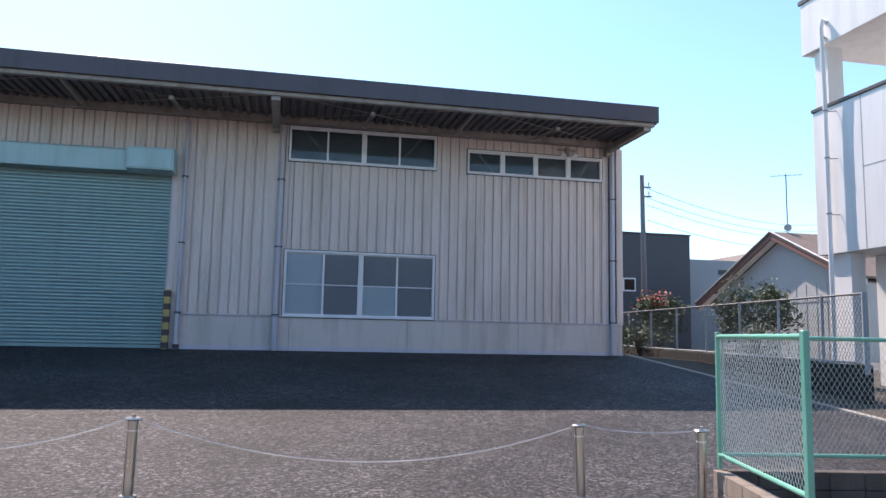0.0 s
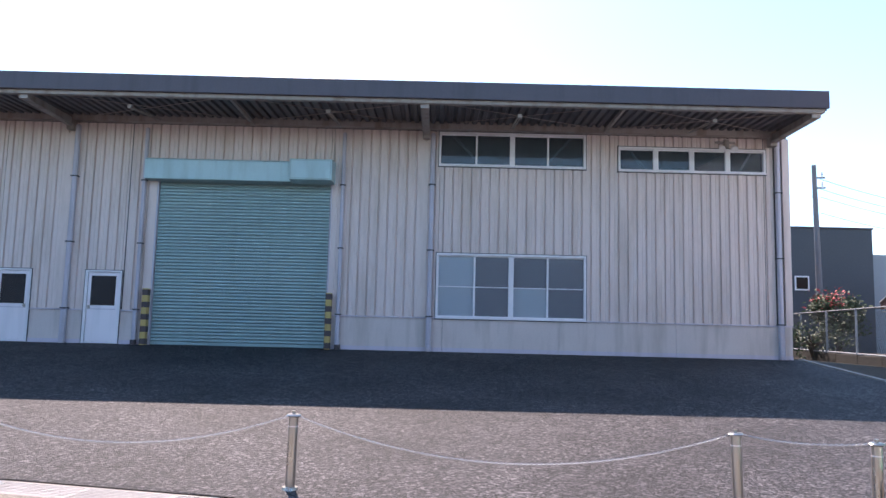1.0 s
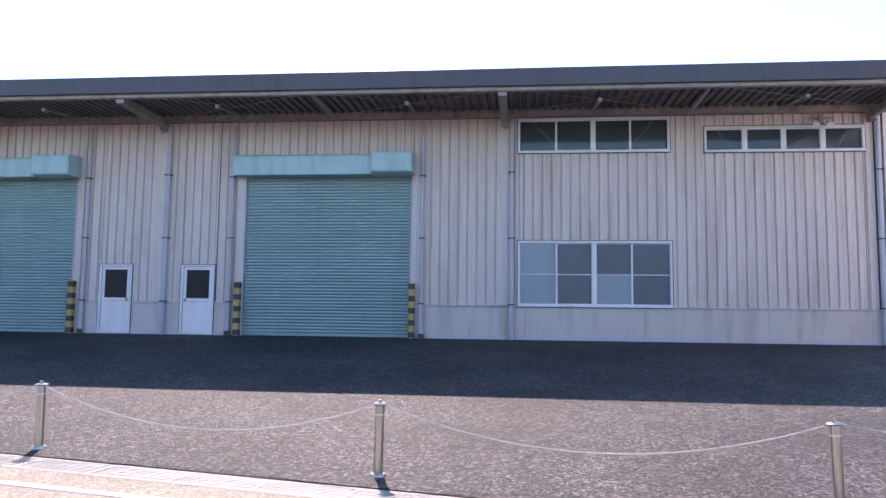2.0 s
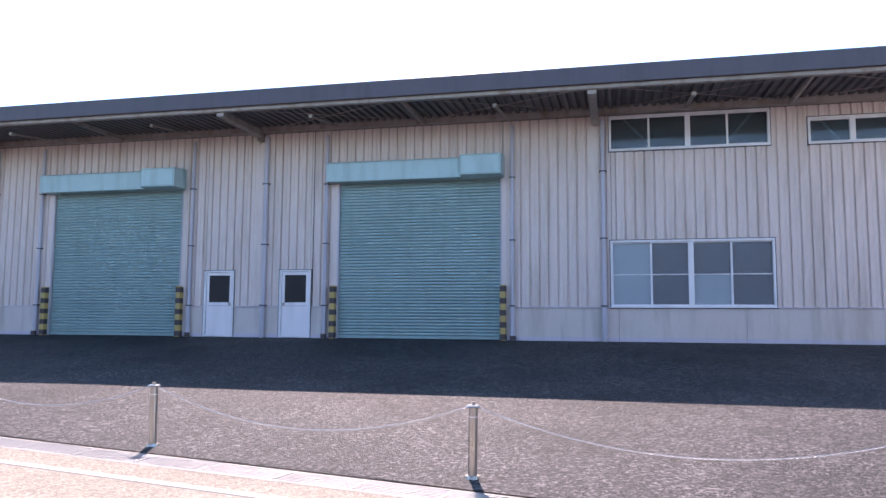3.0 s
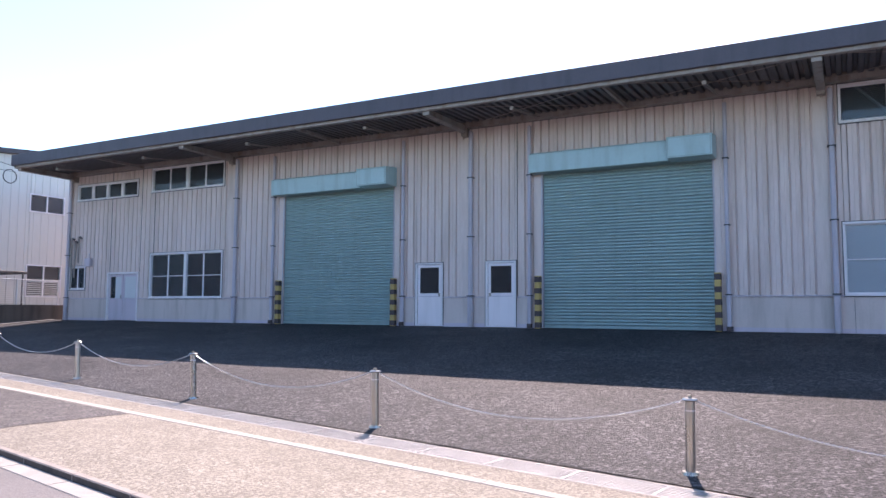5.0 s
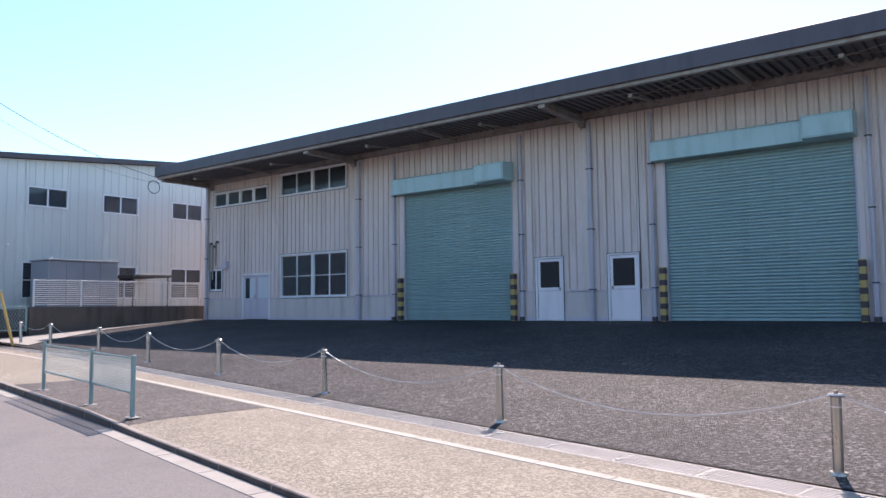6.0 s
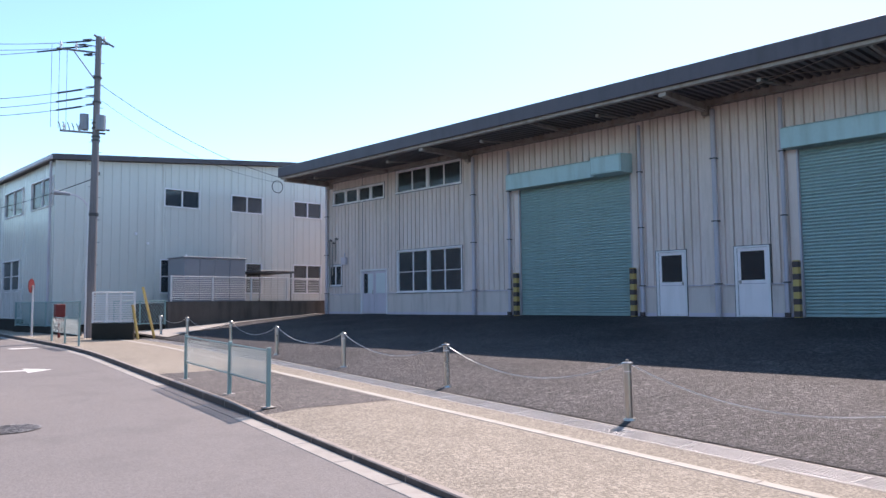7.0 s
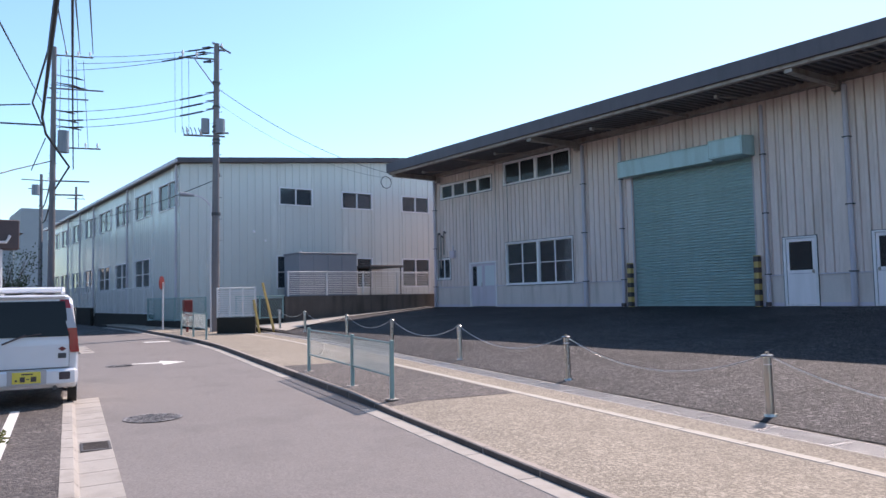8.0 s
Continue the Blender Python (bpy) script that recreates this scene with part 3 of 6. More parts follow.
box(bm, (XL, 46.01, WZ - 0.4), (XR, 46.2, 8.29))
part("rear_wall", bm, M_CLAD, wh)
bm = bmesh.new()
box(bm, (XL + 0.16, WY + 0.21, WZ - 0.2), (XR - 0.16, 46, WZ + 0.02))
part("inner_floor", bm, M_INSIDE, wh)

# roof slab, fascia, eave channel
bm = bmesh.new()
prism(bm, [(20.55, 8.3), (20.55, 8.52), (33.5, 9.0), (46.3, 8.5), (46.3, 8.3), (33.5, 8.8)], "x", XL + 0.2, XR - 0.3)
part("roof", bm, M_ROOF, wh)
bm = bmesh.new()
box(bm, (XL + 0.15, 20.44, 8.1), (XR - 0.25, 20.54, 8.58), bev=0.012)
part("fascia", bm, M_ROOF, wh, "dark grey-violet metal fascia")
for xa in (XL + 0.15, XR - 0.31):
    bm = bmesh.new()
    box(bm, (xa, 20.55, 8.12), (xa + 0.06, 24.4, 8.56), bev=0.01)
    part("barge_board", bm, M_ROOF, wh)
bm = bmesh.new()
box(bm, (XL + 0.22, 20.545, 8.0), (XR - 0.33, 20.72, 8.11), bev=0.01)
part("eave_channel", bm, M_STEEL, wh, "pale painted steel channel")
bm = bmesh.new()
box(bm, (XL + 0.1, 23.22, 8.05), (XR - 0.12, 23.47, 8.42), bev=0.01)
part("wall_beam", bm, M_STEEL, wh)
bm = bmesh.new()
prof, px = [], XL + 0.25
while px < XR - 0.4:
    prof += [(px, 0.0), (px + 0.11, 0.0), (px + 0.14, 0.075), (px + 0.22, 0.075), (px + 0.25, 0.0)]
    px += 0.25
va = [bm.verts.new((x, 20.73, 8.13 + z)) for x, z in prof]
vb = [bm.verts.new((x, 23.5, 8.22 + z)) for x, z in prof]
for k in range(len(prof) - 1):
    bm.faces.new((va[k], va[k + 1], vb[k + 1], vb[k]))
part("soffit_deck", bm, M_DECK, wh, "dark ribbed underside of the eave")

PIPES = (13.45, 2.96, -7.86, -18.44, -28.95)
for x in (2.75, -8.05, -18.65, -28.6, 13.3):
    bm = bmesh.new()
    prism(bm, [(23.2, 7.85), (23.2, 8.12), (20.75, 8.08), (20.75, 7.9)], "x", x - 0.06, x + 0.06)
    box(bm, (x - 0.11, 20.7, 7.885), (x + 0.11, 23.2, 7.905))
    box(bm, (x - 0.12, 20.62, 7.88), (x + 0.12, 20.75, 8.0), bev=0.01)
    part("eave_bracket", bm, M_STEEL, wh)
    bm = bmesh.new()
    box(bm, (x - 0.11, 23.2, 7.76), (x + 0.11, 23.46, 8.05), bev=0.02)
    part("bracket_plate", bm, M_STEEL, wh)
for x in (8.15, -2.5, -13.2, -23.8):
    bm = bmesh.new()
    prism(bm, [(23.22, 8.0), (23.22, 8.12), (20.74, 8.09), (20.74, 8.0)], "x", x - 0.04, x + 0.04)
    part("eave_rafter", bm, M_STEEL, wh)
for x in (10.7, 5.35, 0.1, -5.35, -10.6, -15.75, -21.2, -26.6):
    bm = bmesh.new()
    for dx in (-0.035, 0.035):
        tube(bm, (x + dx, 23.2, 8.1), (x + dx, 21.15, 7.86), 0.022, 6)
    box(bm, (x - 0.06, 21.0, 7.8), (x + 0.06, 21.16, 7.9), bev=0.01)
    part("light_arm", bm, M_STEEL, wh, "slim twin-tube metal arm")
for x0 in (2.9, 8.2, -2.4, -7.7):
    for a, b in ((0.2, 5.0), (5.0, 0.2)):
        bm = bmesh.new()
        tube(bm, (x0 + a, 20.8, 8.09), (x0 + b, 23.2, 8.17), 0.012, 5)
        part("brace_rod", bm, M_STEEL, wh)

# concrete plinth in panels, and the flashing over it
def plinth_spans():
    cuts = sorted((a, b) for a, b, c, d in OPEN if c < ZP - 0.2)
    x = XL
    for a, b in cuts:
        if a > x:
            yield x, a
        x = b
    yield x, XR


for a, b in plinth_spans():
    n = max(1, round((b - a) / 3.1))
    for k in range(n):
        bm = bmesh.new()
        u0, u1 = a + (b - a) * k / n, a + (b - a) * (k + 1) / n
        box(bm, (u0 + 0.004, WY - 0.035, WZ - 0.3), (u1 - 0.004, WY + 0.058, ZP - 0.03), bev=0.006)
        part("plinth_panel", bm, M_PLINTH, wh)
        bm = bmesh.new()
        box(bm, (u0 + 0.004, WY - 0.045, WZ - 0.3), (u1 - 0.004, WY - 0.0355, WZ + 0.11))
        part("plinth_skirt", bm, M_TRIM, wh)
    bm = bmesh.new()
    prism(bm, [(WY + 0.05, ZP - 0.028), (WY - 0.075, ZP - 0.028), (WY - 0.075, ZP - 0.005), (WY + 0.05, ZP + 0.03)], "x", a + 0.002, b - 0.002)
    part("flashing", bm, M_TRIM, wh)


# ---- shutters
def shutter(x0, x1):
    ztop = 6.34
    sh = part("roller_shutter", (lambda b: (box(b, (x0, WY + 0.06, WZ), (x1, WY + 0.075, ztop)), b)[1])(bmesh.new()), M_SHUT, wh, "pale teal roller shutter, closed")
    bs = bmesh.new()
    pts = [(0.012, 0.0), (0.012, 0.02), (-0.03, 0.026), (-0.05, 0.045), (-0.05, 0.066), (-0.03, 0.088), (0.012, 0.096), (0.012, 0.098)]
    w = x1 - x0 - 0.04
    va, vb = [bs.verts.new((0, p[0], p[1])) for p in pts], [bs.verts.new((w, p[0], p[1])) for p in pts]
    for k in range(len(pts) - 1):
        bs.faces.new((va[k], vb[k], vb[k + 1], va[k + 1]))
    me = bpy.data.meshes.new("slat")
    bs.to_mesh(me)
    bs.free()
    me.materials.append(M_SHUT)
    n = int((ztop - WZ - 0.08) / 0.098)
    for k in range(n):
        o = new("slat", me)
        o.parent = sh
        o.location = Vector((x0 + 0.02, WY + 0.05, WZ + 0.08 + k * 0.098)) - ORIGIN[sh]
    b = bmesh.new()
    box(b, (x0 + 0.02, WY + 0.0, WZ + 0.005), (x1 - 0.02, WY + 0.055, WZ + 0.08), bev=0.006)
    part("bottom_rail", b, M_SHUT, sh)
    for x, d in ((x0, -1), (x1, 1)):
        b = bmesh.new()
        box(b, (x, WY - 0.06, WZ), (x + d * 0.05, WY + 0.058, ztop), bev=0.004)
        part("guide_rail", b, M_PIPE, sh, "pale metal guide rail")
        b = bmesh.new()
        box(b, (x + d * 0.052, WY - 0.045, WZ), (x + d * 0.2, WY + 0.02, ztop), bev=0.004)
        part("jamb", b, M_CLAD, sh)
    # hood and motor cover
    h = bmesh.new()
    xa, xm, xb = x0 - 0.3, x1 - 1.14, x1 + 0.13
    prism(h, [(WY - 0.051, 6.3), (WY - 0.5, 6.27), (WY - 0.5, 6.84), (WY - 0.4, 6.9), (WY - 0.051, 6.93)], "x", xa, xm)
    hood = part("hood", h, M_HOOD, sh, "pale mint painted shutter hood")
    for u in (0.27, 0.54):
        h = bmesh.new()
        xj = xa + (xm - xa) * u
        box(h, (xj - 0.012, WY - 0.504, 6.29), (xj + 0.012, WY - 0.5, 6.84))
        part("seam", h, M_HOOD, sh)
    h = bmesh.new()
    prism(h, [(WY - 0.051, 6.28), (WY - 0.78, 6.28), (WY - 0.78, 6.9), (WY - 0.051, 6.97)], "x", xm + 0.002, xb)
    bmesh.ops.bevel(h, geom=h.edges[:], offset=0.015, segments=1, affect="EDGES")
    part("motor_cover", h, M_HOOD, sh, "boxy mint motor cover")
    h = bmesh.new()
    box(h, (xm + 0.05, WY - 0.79, 6.33), (xb - 0.06, WY - 0.781, 6.85), bev=0.004)
    part("cover_plate", h, M_HOOD, sh)
    h = bmesh.new()
    for u0, u1, v0, v1 in ((xm + 0.03, xb - 0.04, 6.31, 6.328), (xm + 0.03, xb - 0.04, 6.852, 6.87), (xm + 0.03, xm + 0.048, 6.328, 6.852), (xb - 0.058, xb - 0.04, 6.328, 6.852)):
        box(h, (u0, WY - 0.783, v0), (u1, WY - 0.7805, v1))
    part("cover_gap", h, M_SHUT, sh)
    # the shadow line under the hood, coloured in as a darker lip
    h = bmesh.new()
    box(h, (xa + 0.02, WY - 0.49, 6.26), (xm, WY - 0.06, 6.275))
    part("hood_lip", h, M_SHUT, sh)


for a, b in SHUT:
    shutter(a, b)
    for x in (a - 0.13, b + 0.1):
        g = bmesh.new()
        box(g, (x - 0.085, WY - 0.255, WZ - 0.02), (x + 0.085, WY - 0.06, WZ + 1.65), bev=0.012)
        cg = part("corner_guard", g, M_YELLOW, wh, "yellow corner guard with black stripes")
        for k in range(5):
            g = bmesh.new()
            z = WZ + k * 0.36
            box(g, (x - 0.089, WY - 0.259, z), (x + 0.089, WY - 0.062, z + 0.18), bev=0.01)
            part("stripe", g, M_BLACK, cg)


# ---- windows
def window(x0, x1, z0, z1, cols, bars=False, heavy=(), blinds=()):
    f = bmesh.new()
    d = 0.055
    y0, y1 = WY - 0.07, WY + 0.1
    box(f, (x0 - d, y0, z1 - 0.01), (x1 + d, y1, z1 + d), bev=0.006)
    box(f, (x0 - d, y0 - 0.03, z0 - d), (x1 + d, y1, z0 + 0.01), bev=0.006)
    box(f, (x0 - d, y0, z0), (x0 + 0.012, y1, z1), bev=0.006)
    box(f, (x1 - 0.012, y0, z0), (x1 + d, y1, z1), bev=0.006)
    w = part("window", f, M_ALU, wh, "white aluminium framed window")
    # thin dark strips outlining the frame
    f = bmesh.new()
    e = d + 0.022
    for u0, v0, u1, v1 in ((x0 - e, z0 - e, x1 + e, z0 - d), (x0 - e, z1 + d, x1 + e, z1 + e), (x0 - e, z0 - d, x0 - d, z1 + d), (x1 + d, z0 - d, x1 + e, z1 + d)):
        box(f, (u0, WY - 0.058, v0), (u1, WY + 0.05, v1))
    part("seal", f, M_DARKMETAL, w, "thin dark outline round the window")
    cw = (x1 - x0) / cols
    for k in range(1, cols):
        m = bmesh.new()
        hw = 0.075 if k in heavy else 0.028
        box(m, (x0 + k * cw - hw, WY - (0.06 if k in heavy else 0.03), z0), (x0 + k * cw + hw, WY + 0.05, z1), bev=0.005)
        part("mullion", m, M_ALU, w)
    for k in range(cols):
        yo = WY + (0.0 if k % 2 else 0.025)
        g = bmesh.new()
        box(g, (x0 + k * cw + 0.03, yo, z0 + 0.03), (x0 + (k + 1) * cw - 0.03, yo + 0.006, z1 - 0.03))
        p = part("pane", g, M_GLASS_L if blinds else M_GLASS, w)
        p.visible_shadow = False
        for za in (z0 + 0.01, z1 - 0.04):
            s = bmesh.new()
            box(s, (x0 + k * cw + 0.01, yo - 0.012, za), (x0 + (k + 1) * cw - 0.01, yo + 0.03, za + 0.035))
            part("sash_rail", s, M_ALU, w)
        if bars:
            s = bmesh.new()
            zm = z0 + (z1 - z0) * 0.49
            box(s, (x0 + k * cw + 0.02, yo - 0.012, zm - 0.015), (x0 + (k + 1) * cw - 0.02, yo + 0.02, zm + 0.015))
            part("glazing_bar", s, M_ALU, w)
        for row, pale in blinds[k] if k < len(blinds) else ():
            s = bmesh.new()
            za, zb = ((z0, z0 + (z1 - z0) * 0.49), (z0 + (z1 - z0) * 0.49, z1))[row]
            box(s, (x0 + k * cw, WY + 0.055, za), (x0 + (k + 1) * cw, WY + 0.06, zb))
            part("blind", s, M_FROST_L if pale else M_FROST, w)


window(*OPEN[0], 4, True, (2,), (((0, 1), (1, 1)), ((0, 0), (1, 0)), ((0, 1), (1, 0)), ((0, 0), (1, 0))))
window(*OPEN[1], 4, False, (2,))
window(*OPEN[2], 4, False, (1, 2, 3))
window(*OPEN[3], 4, True, (2,))
window(*OPEN[4], 4, False, (2,))
window(*OPEN[5], 4, False, (1, 2, 3))
window(*OPEN[6], 2, False)
# diagonal steel braces inside, seen through the panes
for xa, za, xb, zb in ((3.3, 8.3, 4.9, 6.6), (7.5, 8.3, 6.0, 6.6), (8.8, 8.0, 9.9, 6.6), (13.0, 8.0, 12.2, 6.6), (7.6, 2.2, 6.4, 4.3),
                       (-23.6, 2.2, -22.2, 4.4), (-19.1, 2.2, -20.9, 4.4), (-19.2, 8.2, -20.6, 6.8), (-23.5, 8.2, -22.2, 6.8)):
    bm = bmesh.new()
    tube(bm, (xa, WY + 0.3, za), (xb, WY + 0.3, zb), 0.04, 6)
    part("inner_brace", bm, M_BRACE, wh, "pale diagonal steel brace indoors")


# ---- doors
def door(x0, x1, handle_right):
    z0, z1 = WZ, 3.46
    f = bmesh.new()
    for a, b in (((x0 - 0.03, z0), (x0 + 0.05, z1)), ((x1 - 0.05, z0), (x1 + 0.03, z1))):
        box(f, (a[0], WY - 0.07, a[1]), (b[0], WY + 0.1, b[1]), bev=0.006)
    box(f, (x0 - 0.03, WY - 0.07, z1 - 0.001), (x1 + 0.03, WY + 0.1, z1 + 0.05), bev=0.006)
    box(f, (x0 + 0.05, WY - 0.06, z0), (x1 - 0.05, WY + 0.1, z0 + 0.04))
    d = part("door", f, M_ALU, wh, "white half-glazed personnel door, closed")
    # thin dark strips outlining frame and leaf
    f = bmesh.new()
    for u in (x0 - 0.05, x1 + 0.031):
        box(f, (u, WY - 0.062, z0), (u + 0.019, WY + 0.05, z1 + 0.07))
    box(f, (x0 - 0.03, WY - 0.062, z1 + 0.051), (x1 + 0.03, WY + 0.05, z1 + 0.07))
    for u in (x0 + 0.051, x1 - 0.0545):
        box(f, (u, WY - 0.034, z0 + 0.05), (u + 0.0035, WY + 0.0, z1 - 0.01))
    part("seal", f, M_DARKMETAL, d, "thin dark outline round the door")
    a, b = x0 + 0.055, x1 - 0.055
    zm = z0 + 1.02
    l = bmesh.new()
    box(l, (a, WY - 0.03, z0 + 0.045), (b, WY + 0.02, zm + 0.1), bev=0.006)
    box(l, (a, WY - 0.03, z1 - 0.11), (b, WY + 0.02, z1 - 0.01), bev=0.006)
    box(l, (a, WY - 0.03, zm + 0.1), (a + 0.09, WY + 0.02, z1 - 0.11), bev=0.004)
    box(l, (b - 0.09, WY - 0.03, zm + 0.1), (b, WY + 0.02, z1 - 0.11), bev=0.004)
    part("leaf", l, M_DOOR, d)
    l = bmesh.new()
    box(l, (a + 0.05, WY - 0.036, zm - 0.02), (b - 0.05, WY - 0.031, zm))
    part("groove", l, M_TRIM, d)
    g = bmesh.new()
    box(g, (a + 0.085, WY - 0.01, zm + 0.095), (b - 0.085, WY - 0.004, z1 - 0.105))
    part("pane", g, M_GLASS_D, d).visible_shadow = False
    hx = b - 0.07 if handle_right else a + 0.07
    k = bmesh.new()
    tube(k, (hx, WY - 0.09, zm + 0.05), (hx, WY - 0.03, zm + 0.05), 0.03, 10)
    box(k, (hx - 0.035, WY - 0.034, zm - 0.02), (hx + 0.035, WY - 0.03, zm + 0.1))
    part("handle", k, M_HANDLE, d, "dull metal knob")


door(-7.31, -6.28, False)
door(-10.01, -8.98, True)
# double door in a recess
f = bmesh.new()
for xa in (-26.22, -24.26):
    box(f, (xa, WY - 0.06, WZ), (xa + 0.08, WY + 0.1, 3.46), bev=0.006)
box(f, (-26.22, WY - 0.06, 3.42), (-24.18, WY + 0.1, 3.5), bev=0.006)
dd = part("double_door", f, M_ALU, wh, "white half-glazed double door")
for a, b in ((-26.13, -25.21), (-25.19, -24.27)):
    l = bmesh.new()
    box(l, (a, WY + 0.0, WZ + 0.02), (b, WY + 0.04, WZ + 1.0), bev=0.006)
    box(l, (a, WY + 0.0, 3.3), (b, WY + 0.04, 3.41), bev=0.004)
    for u in (a, b - 0.1):
        box(l, (u, WY, WZ + 1.0), (u + 0.1, WY + 0.04, 3.3), bev=0.004)
    part("leaf", l, M_TRIM, dd)
    split = a + 0.42 if a < -25.5 else a + 0.09
    g = bmesh.new()
    box(g, (split, WY + 0.012, WZ + 0.99), (b - 0.09, WY + 0.018, 3.31))
    part("pane", g, M_FROST_L, dd, "pale frosted glass")
    if split > a + 0.1:
        g = bmesh.new()
        box(g, (a + 0.09, WY + 0.012, WZ + 0.99), (split - 0.001, WY + 0.018, 3.31))
        part("pane", g, M_GLASS, dd).visible_shadow = False
l = bmesh.new()
box(l, (-25.3, WY - 0.05, WZ + 0.95), (-25.26, WY - 0.02, WZ + 1.15), bev=0.005)
part("handle", l, M_HANDLE, dd)
# ---- downpipes
def downpipe(x, ztop, w, brackets, shoe=True):
    d = bmesh.new()
    box(d, (x - w, WY - 0.06 - 2 * w, ZP), (x + w, WY - 0.06, ztop), bev=w * 0.5)
    p = part("downpipe", d, M_PIPE, wh, "grey-lilac painted downpipe")
    d = bmesh.new()
    box(d, (x - w * 1.15, WY - 0.065 - 2.2 * w, WZ - 0.02), (x + w * 1.15, WY - 0.062, ZP - 0.002), bev=w * 0.4)
    part("pipe_boot", d, M_PIPE, p)
    for z in brackets:
        c = bmesh.new()
        box(c, (x - w * 1.5, WY - 0.075 - 2 * w, z), (x + w * 1.5, WY - 0.03, z + 0.035))
        part("clip", c, M_DARKMETAL, p)
    if shoe:
        c = bmesh.new()
        tube(c, (x + 0.02, WY - 0.2, WZ + 0.0), (x + 0.02, WY - 0.2, WZ + 0.13), 0.09, 10)
        part("shoe", c, M_BLACK, p)


for x in PIPES:
    downpipe(x, 7.95, 0.07, (6.33, 4.33, 2.35), False)
for x in (-5.75, 0.26, -16.48, -10.54):
    downpipe(x, 7.9 if x in (-5.75, -10.54) else 7.9, 0.055, (6.25, 4.33, 2.35))
for x in PIPES[1:4]:
    d = bmesh.new()
    box(d, (x - 0.42, WY - 0.05, ZP + 0.01), (x - 0.12, WY - 0.038, 7.7))
    part("cover_strip", d, M_CLAD, wh)
for x, w in ((XL - 0.02, 0.25), (XR - 0.2, 0.22)):
    d = bmesh.new()
    box(d, (x, WY - 0.055, ZP), (x + w, WY + 0.2, 8.05), bev=0.01)
    part("corner_trim", d, M_CLAD, wh)

# floodlights under the eave, junction box and conduits
bm = bmesh.new()
box(bm, (11.6, WY - 0.1, 7.86), (12.2, WY - 0.06, 7.92))
box(bm, (11.85, WY - 0.14, 7.72), (12.0, WY - 0.04, 7.98), bev=0.01)
fl = part("floodlight", bm, M_STEEL, wh, "small grey floodlights on a bar")
for x in (11.72, 12.1):
    bm = bmesh.new()
    tube(bm, (x, WY - 0.18, 7.75), (x - 0.02, WY - 0.36, 7.62), 0.06, 10, 0.1)
    part("lamp_head", bm, M_ALU, fl)
bm = bmesh.new()
box(bm, (-27.64, WY - 0.22, 3.8), (-27.27, WY - 0.03, 4.17), bev=0.02)
part("junction_box", bm, M_TRIM, wh, "small grey junction box")
for k, (x, zt) in enumerate(((-28.75, 5.15), (-28.5, 5.0), (-28.25, 5.2))):
    bm = bmesh.new()
    pathtube(bm, [(x, WY - 0.1, (2.75, 3.3, 4.0)[k]), (x, WY - 0.1, zt - 0.15), (x + 0.06, WY - 0.13, zt - 0.02), (x + 0.18, WY - 0.15, zt - 0.04)], 0.038)
    part("conduit", bm, M_STEEL, wh)
    bm = bmesh.new()
    tube(bm, (x + 0.14, WY - 0.15, zt - 0.03), (x + 0.26, WY - 0.16, zt - 0.08), 0.05, 8)
    part("conduit_cap", bm, M_BLACK, wh)
bm = bmesh.new()
pathtube(bm, [(-27.45, WY - 0.1, 4.17), (-27.45, WY - 0.1, 4.4)], 0.025)
part("conduit", bm, M_PIPE, wh)

# ---- ribbed cladding, sheet by sheet
PITCH = 0.28
CLAD = {}


def clad_strip(x0, x1, z0, z1, groove):
    key = (round(x1 - x0, 3), round(z1 - z0, 3), groove)
    if key not in CLAD:
        w, h = key[0], key[1]
        pr = ([(0, 0.055), (0.022, 0.055), (0.044, -0.004)] if groove else [(0, -0.004)])
        if w > 0.2:
            pr += [(w * 0.5, -0.004), (w * 0.55, 0.005), (w * 0.61, 0.005), (w * 0.66, -0.004)]
        pr += [(w - 0.022, -0.004), (w, 0.055)] if w > 0.1 else [(w, -0.004)]
        b = bmesh.new()
        va, vb = [b.verts.new((x, y, 0)) for x, y in pr], [b.verts.new((x, y, h)) for x, y in pr]
        for k in range(len(pr) - 1):
            b.faces.new((va[k], va[k + 1], vb[k + 1], vb[k]))
        me = bpy.data.meshes.new("cladding_sheet")
        b.to_mesh(me)
        b.free()
        me.materials.append(M_CLAD)
        CLAD[key] = me
    o = new("cladding_sheet", CLAD[key])
    o.parent = wh
    o.location = Vector((x0, WY - 0.03, z0)) - ORIGIN[wh]


grid = [XL + 0.2 + k * PITCH for k in range(int((XR - XL - 0.4) / PITCH) + 1)]
cuts = sorted({round(v, 3) for v in grid} | {round(v, 3) for o in OPEN if o[3] > ZP for v in o[:2]})
cuts = [c for k, c in enumerate(cuts) if k == 0 or c - cuts[k - 1] > 0.004]
gset = {round(v, 3) for v in grid}
for a, b in zip(cuts, cuts[1:]):
    for lo, hi in clear_spans((a + b) / 2, ZP, ZT):
        clad_strip(a, b, lo, hi, a in gset)


# ---------------- bollards and chains ----------------
def B(s, n=-0.15, dz=0.0):
    """The straight bollard line."""
    a = radians(9.5)
    return Vector((1.7 - s * math.cos(a) + n * math.sin(a), 9.54 + s * math.sin(a) + n * math.cos(a), zs(s) + dz))


bol = thing("bollard", (0, 0, 0), "brushed stainless steel chain bollard on the asphalt", "bollard", "bollards with chains")
bm = bmesh.new()
tube(bm, (0, 0, 0.01), (0, 0, 0.76), 0.052, 16)
part("post", bm, M_SST, bol, smooth=False)
bm = bmesh.new()
tube(bm, (0, 0, 0.76), (0, 0, 0.775), 0.06, 16, 0.085)
